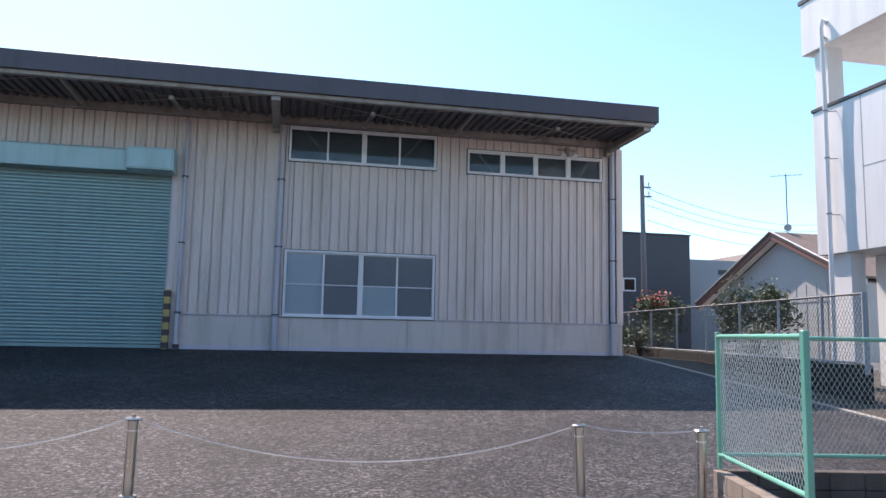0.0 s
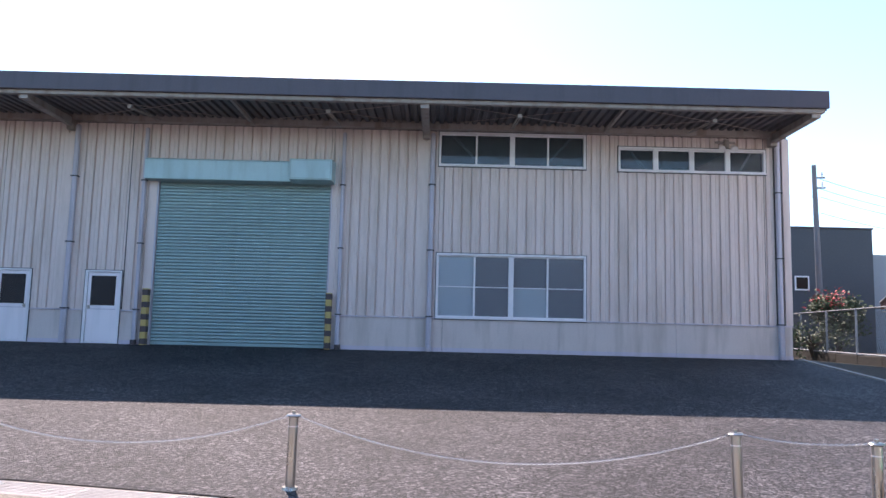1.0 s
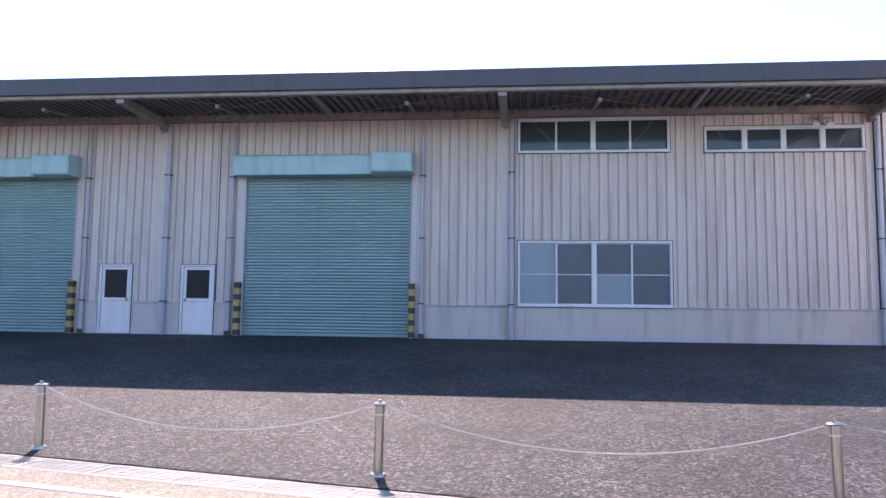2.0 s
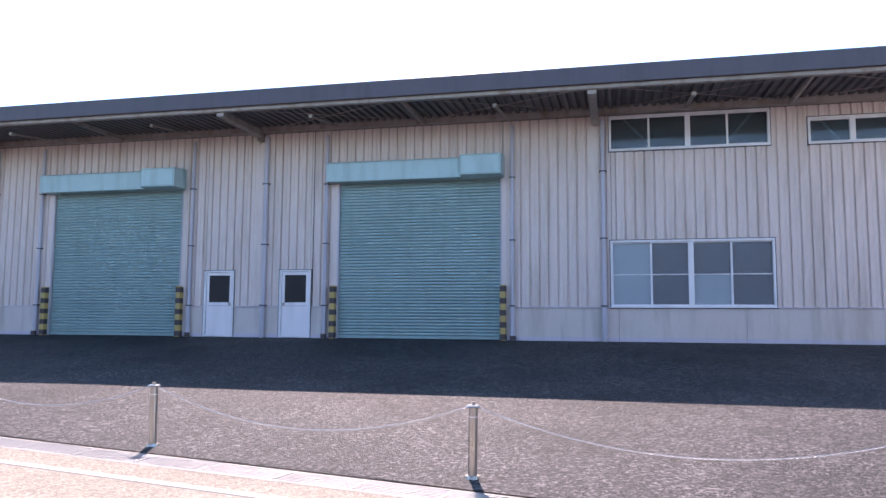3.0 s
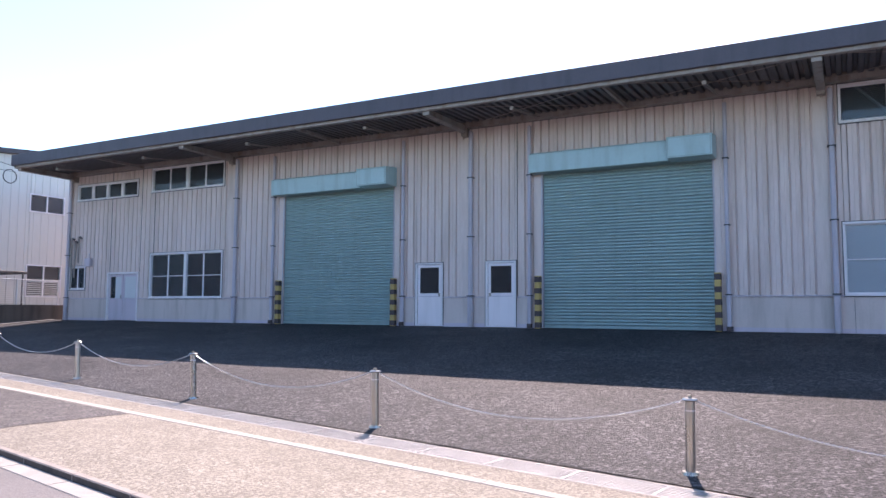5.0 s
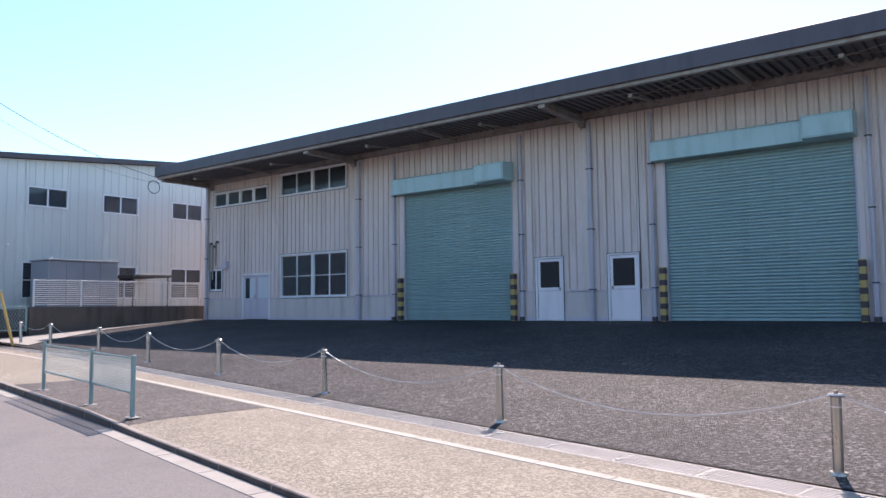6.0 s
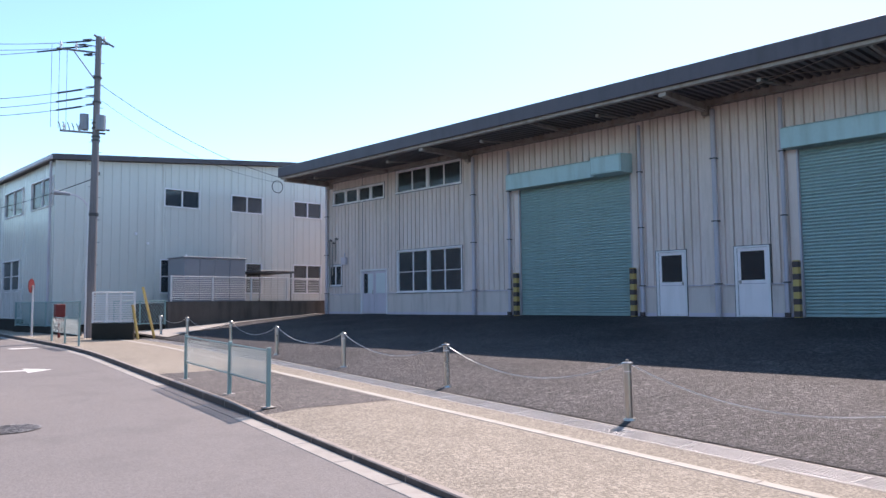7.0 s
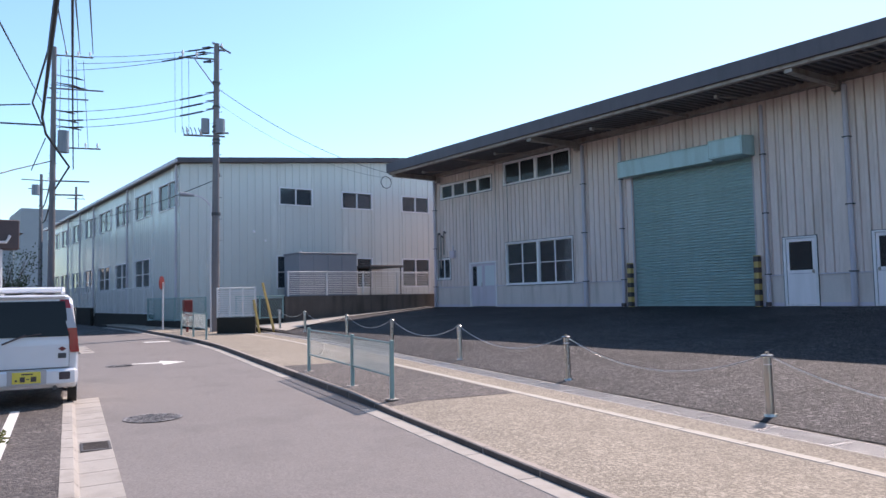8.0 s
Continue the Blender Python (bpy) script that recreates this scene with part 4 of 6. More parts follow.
tube(bm, (0, 0, 0.775), (0, 0, 0.79), 0.085, 16, 0.07)
tube(bm, (0, 0, 0.79), (0, 0, 0.825), 0.02, 8, 0.025)
part("cap", bm, M_SST, bol)
bm = bmesh.new()
tube(bm, (0, 0, 0.655), (0, 0, 0.668), 0.0545, 16)
part("ring", bm, M_ALU, bol)
bm = bmesh.new()
tube(bm, (0, 0, -0.02), (0, 0, 0.018), 0.095, 16, 0.085)
part("base_flange", bm, M_SST, bol)
BOLS = (-6.05, -4.75, -0.04, 4.44, 8.87, 13.3, 17.5, 21.75, 26.3, 29.0)
BOLN = (0.15, 0.25, -0.16, -0.27, -0.27, -0.18, -0.17, -0.05, -0.2, -0.5)
tops = []
for k, s in enumerate(BOLS):
    p = B(s, BOLN[k])
    p.z = lot_z(p.x, p.y) + 0.006
    lean = Matrix.Rotation(radians((0.6, -1.5, 0.6, -1.2, -4.0, -4.0, -2.5, -3.0, -4.0, -8.0)[k]), 4, "Y")
    m = Matrix.Translation(p) @ Matrix.Rotation(radians(-9.5), 4, "Z") @ lean
    if k == 0:
        bol.matrix_basis = m
        b = bol
    else:
        b = copy_thing(bol, m)
    tops.append(m @ Vector((0, 0, 0.785)))


def chain(a, b, drop):
    """Interlocked oval links along a sagging line."""
    pts = sag(a, b, drop, 40)
    length = sum((q - p).length for p, q in zip(pts, pts[1:]))
    n = int(length / 0.027)
    verts, faces = [], []
    for k in range(n):
        t = (k + 0.5) / n * 40
        i = min(int(t), 39)
        c = pts[i].lerp(pts[i + 1], t - i)
        w = (pts[i + 1] - pts[i]).normalized()
        u = w.cross(Vector((0, 0, 1))).normalized()
        v = u.cross(w)
        if k % 2:
            u, v = v, -u
        base = len(verts)
        for j in range(8):
            a8 = j * math.tau / 8
            o = c + w * 0.0165 * math.cos(a8) + u * 0.0085 * math.sin(a8)
            rdir = (w * math.cos(a8) + u * math.sin(a8)).normalized()
            for q in range(3):
                aq = q * math.tau / 3
                verts.append(o + 0.0036 * (rdir * math.cos(aq) + v * math.sin(aq)))
        for j in range(8):
            for q in range(3):
                j2, q2 = (j + 1) % 8, (q + 1) % 3
                faces.append((base + j * 3 + q, base + j2 * 3 + q, base + j2 * 3 + q2, base + j * 3 + q2))
    me = bpy.data.meshes.new("chain")
    me.from_pydata([tuple(p) for p in verts], [], faces)
    me.materials.append(M_CHAIN)
    return tagged(new("chain", me), "sagging bright steel chain between bollards", "chain", "chains between bollards")


for (a, b), d in zip(zip(tops, tops[1:]), (0.06, 0.42, 0.42, 0.4, 0.36, 0.34, 0.33, 0.33, 0.25)):
    chain(a, b, d)

# ---------------- drain grating ----------------
gr = thing("drain_grate", (0, 0, 0), "galvanised steel drain grating", "grating", "drain gratings")
bm = bmesh.new()
for y in (-0.228, 0.222):
    box(bm, (-0.495, y, -0.04), (0.495, y + 0.006, 0.0))
for x in (-0.495, 0.489):
    box(bm, (x, -0.228, -0.04), (x + 0.006, 0.228, 0.0))
part("rim", bm, M_GRATE, gr)
bm = bmesh.new()
for k in range(7):
    y = -0.19 + k * 0.061
    box(bm, (-0.489, y, -0.05), (0.489, y + 0.012, -0.002))
for k in range(4):
    x = -0.375 + k * 0.25
    box(bm, (x - 0.004, -0.222, -0.045), (x + 0.004, 0.222, -0.02))
tagged(part("grating", bm, M_GRATE, gr), kind="stuff")
gr.matrix_basis = SM(-7.5, -0.882, 0.004)
for k in range(1, 36):
    copy_thing(gr, SM(-7.5 + k * 1.0, -0.882, 0.004))


# ---------------- mesh panels ----------------
def mesh_wires(bm, o, du, w, h, pitch, r, slope=1.6):
    """Diamond wire mesh in an upright rectangle from o along du."""
    du = Vector(du).normalized()
    up = Vector((0, 0, 1))
    o = Vector(o)
    for d in (1, -1):
        n = int((w + h / slope) / pitch) + 1
        for k in range(n):
            u0 = k * pitch - (h / slope if d == 1 else 0)
            p0, p1 = (u0, 0.0), (u0 + d * h / slope, h)
            seg = []
            for (ua, va), (ub, vb) in (((p0), (p1)),):
                lo, hi = 0.0, 1.0
                dd = ub - ua
                if abs(dd) > 1e-9:
                    t0, t1 = sorted(((0 - ua) / dd, (w - ua) / dd))
                    lo, hi = max(lo, t0), min(hi, t1)
                if hi - lo > 0.01:
                    seg = [(ua + dd * t, va + (vb - va) * t) for t in (lo, hi)]
            if seg:
                tube(bm, o + du * seg[0][0] + up * seg[0][1], o + du * seg[1][0] + up * seg[1][1], r, 3, cap=False)


# green guard rail on the sidewalk
def guard_rail(ss, n, name_label, full=True):
    p0 = S(ss[0], n)
    g = thing("guard_rail", p0, name_label, "guard rail", "guard rails")
    for s in ss:
        bm = bmesh.new()
        box(bm, (-0.03, -0.03, -0.06), (0.03, 0.03, 0.94), m=SM(s, n), bev=0.006)
        part("post", bm, M_GRAIL, g)
        bm = bmesh.new()
        box(bm, (-0.09, -0.09, 0.0), (0.09, 0.09, 0.016), m=SM(s, n), bev=0.005)
        part("base_plate", bm, M_CONC, g, "pale mortar pad")
    for a, b in zip(ss, ss[1:]):
        pa, pb = S(a, n), S(b, n)
        for z in (0.37, 0.89):
            bm = bmesh.new()
            tube(bm, pa + Vector((0, 0, z)), pb + Vector((0, 0, z)), 0.016, 6)
            part("rail", bm, M_GRAIL, g)
        bm = bmesh.new()
        d = pb - pa
        fine = a > ss[0]
        mesh_wires(bm, pa + Vector((0, 0, 0.38)), (d.x, d.y, 0), math.hypot(d.x, d.y), 0.5, 0.062 if fine else 0.085, 0.003 if fine else 0.008, 0.75)
        part("mesh_panel", bm, M_WIRE, g, "pale expanded-metal panel")


guard_rail((8.6, 10.45, 13.2), -3.9, "sea-green guard rail with pale mesh panels on the sidewalk")
guard_rail((25.3, 27.2, 28.9), -3.95, "short sea-green guard rail near a utility pole")

# ---------------- green mesh fence on its block wall ----------------
FC = Vector((7.9, 8.66, 0))     # the fence's corner
FN = Vector((7.36, 6.53, 0))    # its near end
FE = Vector((13.3, 7.72, 0))    # its far run along the yard
bw = thing("block_wall", (7.7, 7.6, 0), "low stained concrete block wall under a mesh fence", "wall")
for a, b in ((FC, FN), (FC, FE)):
    d = (b - a).normalized()
    L = (b - a).length
    ang = math.atan2(d.y, d.x)
    n = round(L / 0.4)
    for k in range(n):
        for row in range(3):
            bm = bmesh.new()
            off = 0.0
            box(bm, (k * L / n + 0.003 + off, -0.075, 0.0 + row * 0.195 - 0.12), ((k + 1) * L / n - 0.003 + off, 0.075, (row + 1) * 0.195 - 0.126), bev=0.006,
                m=Matrix.Translation((a.x, a.y, 0.0)) @ Matrix.Rotation(ang, 4, "Z"))
            # far run: the shade on its front is coloured in with darker concrete
            part("block", bm, M_BLOCK if b is FN else M_CONC_D, bw)
gf = thing("mesh_fence", (FC.x, FC.y, 0.46), "bright green steel fence with chain-link mesh on a block wall", "fence")
ZB, ZF = 0.47, 1.93
for p, r, zb in ((FC, 0.022, ZB), (FN, 0.03, ZB - 0.05), (FC.lerp(FE, 0.37), 0.022, ZB), (FC.lerp(FE, 0.74), 0.022, ZB)):
    bm = bmesh.new()
    box(bm, (p.x - r, p.y - r, zb), (p.x + r, p.y + r, ZF + 0.02), bev=0.008)
    part("post", bm, M_GREEN, gf)
for a, b in ((FC, FN), (FC, FE)):
    for z in (0.62, ZF - 0.03):
        bm = bmesh.new()
        tube(bm, (a.x, a.y, z), (b.x, b.y, z), 0.024, 8)
        part("rail", bm, M_GREEN, gf)
    d = b - a
    u = d.normalized() * 0.06
    for e in (a + u, b - u):
        bm = bmesh.new()
        tube(bm, (e.x, e.y, 0.62), (e.x, e.y, ZF - 0.03), 0.014, 6)
        part("mesh_edge", bm, M_GREEN, gf)
    bm = bmesh.new()
    mesh_wires(bm, (a.x + u.x, a.y + u.y, 0.63), (d.x, d.y, 0), d.length - 0.12, ZF - 0.68, 0.062, 0.0024)
    part("wire_mesh", bm, M_WIRE, gf, "pale diamond wire mesh")

# ---------------- right edge of the yard ----------------
bm = bmesh.new()
for k in range(16):
    y0_, y1_ = 9.0 + k * 0.906, 9.9 + k * 0.906
    prism(bm, [(y0_, lot_z(14, y0_) - 0.4), (y1_, lot_z(14, y1_) - 0.4), (y1_, lot_z(14, y1_) + 0.03), (y0_, lot_z(14, y0_) + 0.03)], "x", 13.98, 14.14)
structure("yard_kerb", bm, M_CONC, "pale concrete edging along the yard", "kerb")
# soil toned dark to stand for the shade over this ground
bm = bmesh.new()
_vs = [bm.verts.new(p) for p in ((14.12, 8.5, lot_z(14, 9) - 0.03), (30, 8.5, 0.5), (30, 34, 1.5), (14.12, 34, 1.42), (14.12, 23.5, 1.32))]
bm.faces.new(_vs)
structure("soil_bed", bm, M_SOIL, "bare soil beside the yard, coloured dark for the shade on it", "ground")
# wire fence with grey posts along the boundary
wf = thing("boundary_fence", (15.6, 20, 1.2), "grey wire mesh fence with slim posts along the boundary", "fence")
FB = Vector((15.15, 14.7, 0))
FF = Vector((16.9, 33.0, 0))


def fence_base(p):
    return 1.42 + 0.012 * (p.y - 14.7)


_n = 9
for k in range(_n + 1):
    p = FB.lerp(FF, (k / _n) ** 1.15)
    bm = bmesh.new()
    tube(bm, (p.x, p.y, fence_base(p) - 0.2), (p.x, p.y, 2.95), 0.035 if k else 0.06, 8)
    part("post", bm, M_GREYBLD, wf)
    if k < _n:
        q = FB.lerp(FF, ((k + 1) / _n) ** 1.15)
        bm = bmesh.new()
        tube(bm, (p.x, p.y, 2.92), (q.x, q.y, 2.92), 0.025, 6)
        part("rail", bm, M_DARKMETAL, wf)
        bm = bmesh.new()
        tube(bm, (p.x, p.y, fence_base(p) + 0.03), (q.x, q.y, fence_base(q) + 0.03), 0.025, 6)
        part("rail", bm, M_GREYBLD, wf)
        bm = bmesh.new()
        mesh_wires(bm, (p.x, p.y, fence_base(p)), (q.x - p.x, q.y - p.y, 0), (q - p).length, 2.9 - fence_base(p), 0.11, 0.004)
        part("wire_mesh", bm, M_DARKMETAL, wf)
bm = bmesh.new()
_a, _b = FB, FF
_d = (_b - _a).normalized()
for _k in range(12):
    _p, _q = _a.lerp(_b, _k / 12), _a.lerp(_b, (_k + 1) / 12)
    box(bm, (0, -0.14, -1.4), ((_q - _p).length - 0.006, 0.08, 0.0), bev=0.012, m=Matrix.Translation((_p.x, _p.y, fence_base(_p))) @ Matrix.Rotation(math.atan2(_d.y, _d.x), 4, "Z"))
# this wall's darkness is the shade beside the yard, painted in
tagged(part("low_wall", bm, M_MOSS_SHADE), "low wall under the boundary fence, shade put into its dark colour", "wall")

# ---------------- white building ----------------
wb = thing("white_building", (19, 15, 1.0), "white rendered three-storey building with balconies and a drainpipe", "building")
WX = 16.35
bm = bmesh.new()
box(bm, (WX, 6, 4.05), (WX + 0.2, 17.55, 7.75), bev=0.01)
part("parapet_wall", bm, M_WHITEB, wb)
bm = bmesh.new()
box(bm, (WX - 0.03, 6, 7.755), (WX + 0.25, 17.58, 7.85), bev=0.01)
part("coping", bm, M_DARKMETAL, wb)
bm = bmesh.new()
box(bm, (WX + 0.21, 6, 4.05), (25, 17.5, 4.3))
part("floor_slab", bm, M_WHITEB, wb)
bm = bmesh.new()
box(bm, (WX - 0.1, 6, 9.35), (25, 17.75, 10.75), bev=0.01)
part("roof_band", bm, M_WHITEB, wb)
bm = bmesh.new()
box(bm, (WX - 0.13, 5.95, 10.755), (25, 17.8, 10.86))
part("roof_coping", bm, M_DARKMETAL, wb)
bm = bmesh.new()
box(bm, (WX + 0.05, 17.0, 7.86), (WX + 0.5, 17.45, 9.345))
part("column", bm, M_WHITEB, wb)
bm = bmesh.new()
box(bm, (WX + 2.6, 6, 4.31), (25, 15.2, 9.34))
part("upper_wall", bm, M_WHITEB, wb)
bm = bmesh.new()
box(bm, (WX + 1.2, 6, 0.6), (25, 17.0, 4.04))
part("ground_floor", bm, M_WHITEB, wb)
bm = bmesh.new()
box(bm, (WX + 0.15, 16.6, 0.6), (WX + 0.55, 17.3, 4.04))
part("pier", bm, M_WHITEB, wb)
for y in (15.9, 14.2, 12.5):
    bm = bmesh.new()
    box(bm, (WX - 0.004, y, 4.07), (WX - 0.0005, y + 0.02, 7.74))
    part("panel_joint", bm, M_GREYBLD, wb)
bm = bmesh.new()
box(bm, (WX - 0.004, 6, 6.0), (WX - 0.0005, 15.9, 6.02))
part("panel_joint", bm, M_GREYBLD, wb)
bm = bmesh.new()
pathtube(bm, [(WX - 0.1, 16.8, 9.9), (WX - 0.2, 16.83, 9.95), (WX - 0.22, 16.85, 9.75), (WX - 0.17, 16.88, 7.6), (WX - 0.17, 16.88, 1.0)], 0.055, 10)
dpw = part("drainpipe", bm, M_WHITEB, wb, "white plastic drainpipe")
for z in (5.0, 6.4, 7.6, 9.5):
    bm = bmesh.new()
    tube(bm, (WX - 0.17, 16.88, z), (WX - 0.17, 16.88, z + 0.04), 0.068, 10)
    tube(bm, (WX - 0.17, 16.88, z), (WX, 16.7, z - 0.02), 0.012, 5)
    part("clip", bm, M_GREYBLD, dpw)
# arched opening and louvre on the ground floor
bm = bmesh.new()
_arc = [(13.0, 1.4), (13.9, 1.4)] + [(13.45 + 0.45 * math.cos(a), 2.55 + 0.45 * math.sin(a)) for a in [k * math.pi / 8 for k in range(9)]]
prism(bm, _arc, "x", WX + 1.15, WX + 1.196)
part("arched_panel", bm, M_WFENCE, wb)

# ---------------- gabled house, dark block, far roofs ----------------
hs = thing("house", (25, 30, 1.2), "grey gabled house with brown barge boards", "house")
HY, HZ, HK = 30.17, 6.4, 0.466   # ridge and roof pitch
bm = bmesh.new()
prism(bm, [(35.2, 0.8), (35.2, HZ - HK * (35.2 - HY)), (HY, HZ - 0.05), (25.4, HZ - HK * (HY - 25.4)), (25.4, 0.8)], "x", 24.6, 34)
part("wall", bm, M_HOUSE, hs)
for k in range(8):
    bm = bmesh.new()
    box(bm, (24.585, 25.5 + k * 0.62, 0.9), (24.598, 25.52 + k * 0.62, 4.3))
    part("siding_joint", bm, M_GREYBLD, hs)
bm = bmesh.new()
box(bm, (24.583, 25.4, 3.55), (24.597, 31.0, 3.6))
part("siding_joint", bm, M_GREYBLD, hs)
for ye in (36.4, 25.2):
    ze = HZ - HK * abs(ye - HY)
    bm = bmesh.new()
    prism(bm, [(HY, HZ), (ye, ze), (ye, ze + 0.24), (HY, HZ + 0.24)], "x", 24.1, 24.2)
    part("barge_board", bm, M_BROWN, hs)
    bm = bmesh.new()
    prism(bm, [(HY, HZ + 0.245), (ye, ze + 0.245), (ye, ze + 0.33), (HY, HZ + 0.33)], "x", 24.06, 34.5)
    part("roof", bm, M_SHINGLE, hs)
    bm = bmesh.new()
    prism(bm, [(HY, HZ + 0.02), (ye, ze + 0.02), (ye, ze + 0.22), (HY, HZ + 0.22)], "x", 24.21, 24.58)
    part("soffit", bm, M_WHITEB, hs)
    bm = bmesh.new()
    prism(bm, [(HY, HZ + 0.335), (ye, ze + 0.335), (ye, ze + 0.36), (HY, HZ + 0.36)], "x", 24.04, 24.14)
    part("verge_trim", bm, M_WHITEB, hs)
bm = bmesh.new()
tube(bm, (25.0, 30.2, 6.6), (25.0, 30.2, 9.4), 0.025, 6)
ant = part("aerial_mast", bm, M_DARKMETAL, hs, "slim rooftop aerial")
bm = bmesh.new()
tube(bm, (24.4, 30.5, 9.3), (25.6, 29.9, 9.35), 0.012, 5)
for k in range(6):
    tube(bm, (24.5 + k * 0.2, 30.25 - k * 0.1, 9.33), (24.6 + k * 0.2, 30.6 - k * 0.1, 9.33), 0.01, 4)
part("aerial", bm, M_DARKMETAL, ant)
bm = bmesh.new()
tube(bm, (24.95, 30.1, 6.95), (25.0, 30.2, 6.97), 0.16, 14)
part("dish", bm, M_GREYBLD, ant)

db = thing("dark_building", (24, 44, 1.2), "plain charcoal clad building behind the warehouse", "building")
bm = bmesh.new()
box(bm, (14.5, 42, 0.8), (27.1, 52, 8.15), bev=0.02)
part("wall", bm, M_DKBLD, db)
bm = bmesh.new()
box(bm, (14.45, 41.95, 8.155), (27.15, 52, 8.25))
part("coping", bm, M_BLACK, db)
bm = bmesh.new()
box(bm, (22.7, 41.93, 4.7), (23.5, 41.985, 5.5), bev=0.01)
wd = part("window", bm, M_ALU, db)
bm = bmesh.new()
box(bm, (22.78, 41.92, 4.78), (23.42, 41.928, 5.42))
part("pane", bm, M_CARGLASS, wd)
gb = thing("grey_building", (30, 46, 1.2), "pale grey rendered building behind a house", "building")
bm = bmesh.new()
box(bm, (27.2, 43, 0.8), (31.2, 52, 6.9), bev=0.02)
part("wall", bm, M_GREYBLD, gb)
bm = bmesh.new()
box(bm, (29.6, 42.95, 6.0), (30.4, 42.995, 6.3))
part("vent", bm, M_DARKMETAL, gb)
fh = thing("far_house", (36, 50, 1.2), "far house with a grey tiled roof", "house")
bm = bmesh.new()
box(bm, (31.5, 48, 0.8), (44, 58, 6.0))
part("wall", bm, M_HOUSE, fh)
bm = bmesh.new()
prism(bm, [(31.0, 6.0), (44.5, 6.0), (37.7, 8.6)], "y", 47.5, 58.5)
part("roof", bm, M_SHINGLE, fh)


# ---------------- shrubs ----------------
def shrub(loc, rx, rz, label, flowers=0, leaves=900, seed=1, size=0.13, trunks=5, lift=1.1, leaf=M_LEAF):
    rng = random.Random(seed)
    t = thing("shrub", loc, label, "shrub")
    c = Vector(loc) + Vector((0, 0, rz * lift))
    bm = bmesh.new()
    tips = []
    for k in range(trunks):
        a = rng.uniform(0, math.tau)
        mid = Vector(loc) + Vector((math.cos(a) * rx * 0.25, math.sin(a) * rx * 0.25, rz * (lift - 0.4)))
        tube(bm, Vector(loc) + Vector((rng.uniform(-.1, .1), rng.uniform(-.1, .1), -0.1)), mid, 0.04, 6, 0.025)
        for j in range(4):
            b = rng.uniform(0, math.tau)
            tip = mid + Vector((math.cos(b) * rx * 0.6, math.sin(b) * rx * 0.6, rng.uniform(0.2, 1.0) * rz))
            tube(bm, mid, tip, 0.022, 5, 0.008)
            tips.append(tip)
    part("trunk", bm, M_BARK, t)
    clumps = []
    for k in range(26):
        a, e = rng.uniform(0, math.tau), rng.uniform(-0.8, 1.0)
        r = rng.uniform(0.55, 1.0)
        clumps.append((c + Vector((math.cos(a) * rx * r * math.cos(e), math.sin(a) * rx * r * math.cos(e), math.sin(e) * rz * r)), rng.uniform(0.22, 0.42) * rx))
    clumps.sort(key=lambda e: -e[0].z)

    def leafmesh(n, sz, pick):
        verts, faces = [], []
        for k in range(n):
            cc, rr = clumps[pick(k)]
            o = cc + Vector([rng.gauss(0, 0.55) * rr for _ in range(3)])
            u = Vector([rng.gauss(0, 1) for _ in range(3)]).normalized()
            v = u.orthogonal().normalized()
            w = u.cross(v) * 0.3
            s = sz * rng.uniform(0.6, 1.3)
            b = len(verts)
            verts.extend([o - u * s * 0.5, o + v * s * 0.28 + w * s * 0.2, o + u * s * 0.5, o - v * s * 0.28 + w * s * 0.2])
            faces.append((b, b + 1, b + 2, b + 3))
        me = bpy.data.meshes.new("leaves")
        me.from_pydata([tuple(p - Vector(loc)) for p in verts], [], faces)
        return me
    for nm, n, m, sz, pk in (("crown", leaves, leaf, size, lambda k: k % 26), ("flowers", flowers, M_FLOWER, size * 0.9, lambda k: k % 3)):
        if n:
            me = leafmesh(n, sz, pk)
            me.materials.append(m)
            o = new(nm, me)
            o.parent = t
            o["kind"] = "stuff"


shrub((18.0, 28.7, 1.3), 1.0, 0.8, "broad-leaved shrub with red blossoms behind the fence", 260, 2600, 3, 0.17, lift=2.0)
shrub((20.5, 26.2, 1.2), 1.25, 1.0, "dark green leafy shrub in front of a house", 0, 3600, 5, 0.16, lift=1.8)
shrub((16.4, 27.2, 1.3), 1.1, 0.6, "low dark shrub beside the warehouse corner", 0, 1200, 8, 0.13)
shrub((18.0, 22.6, 1.0), 0.9, 0.8, "leafy shrub behind the boundary fence", 0, 900, 9, 0.13)


# ---------------- neighbour warehouse ----------------
NX, NY, NZ = -34.0, 11.79, 1.0


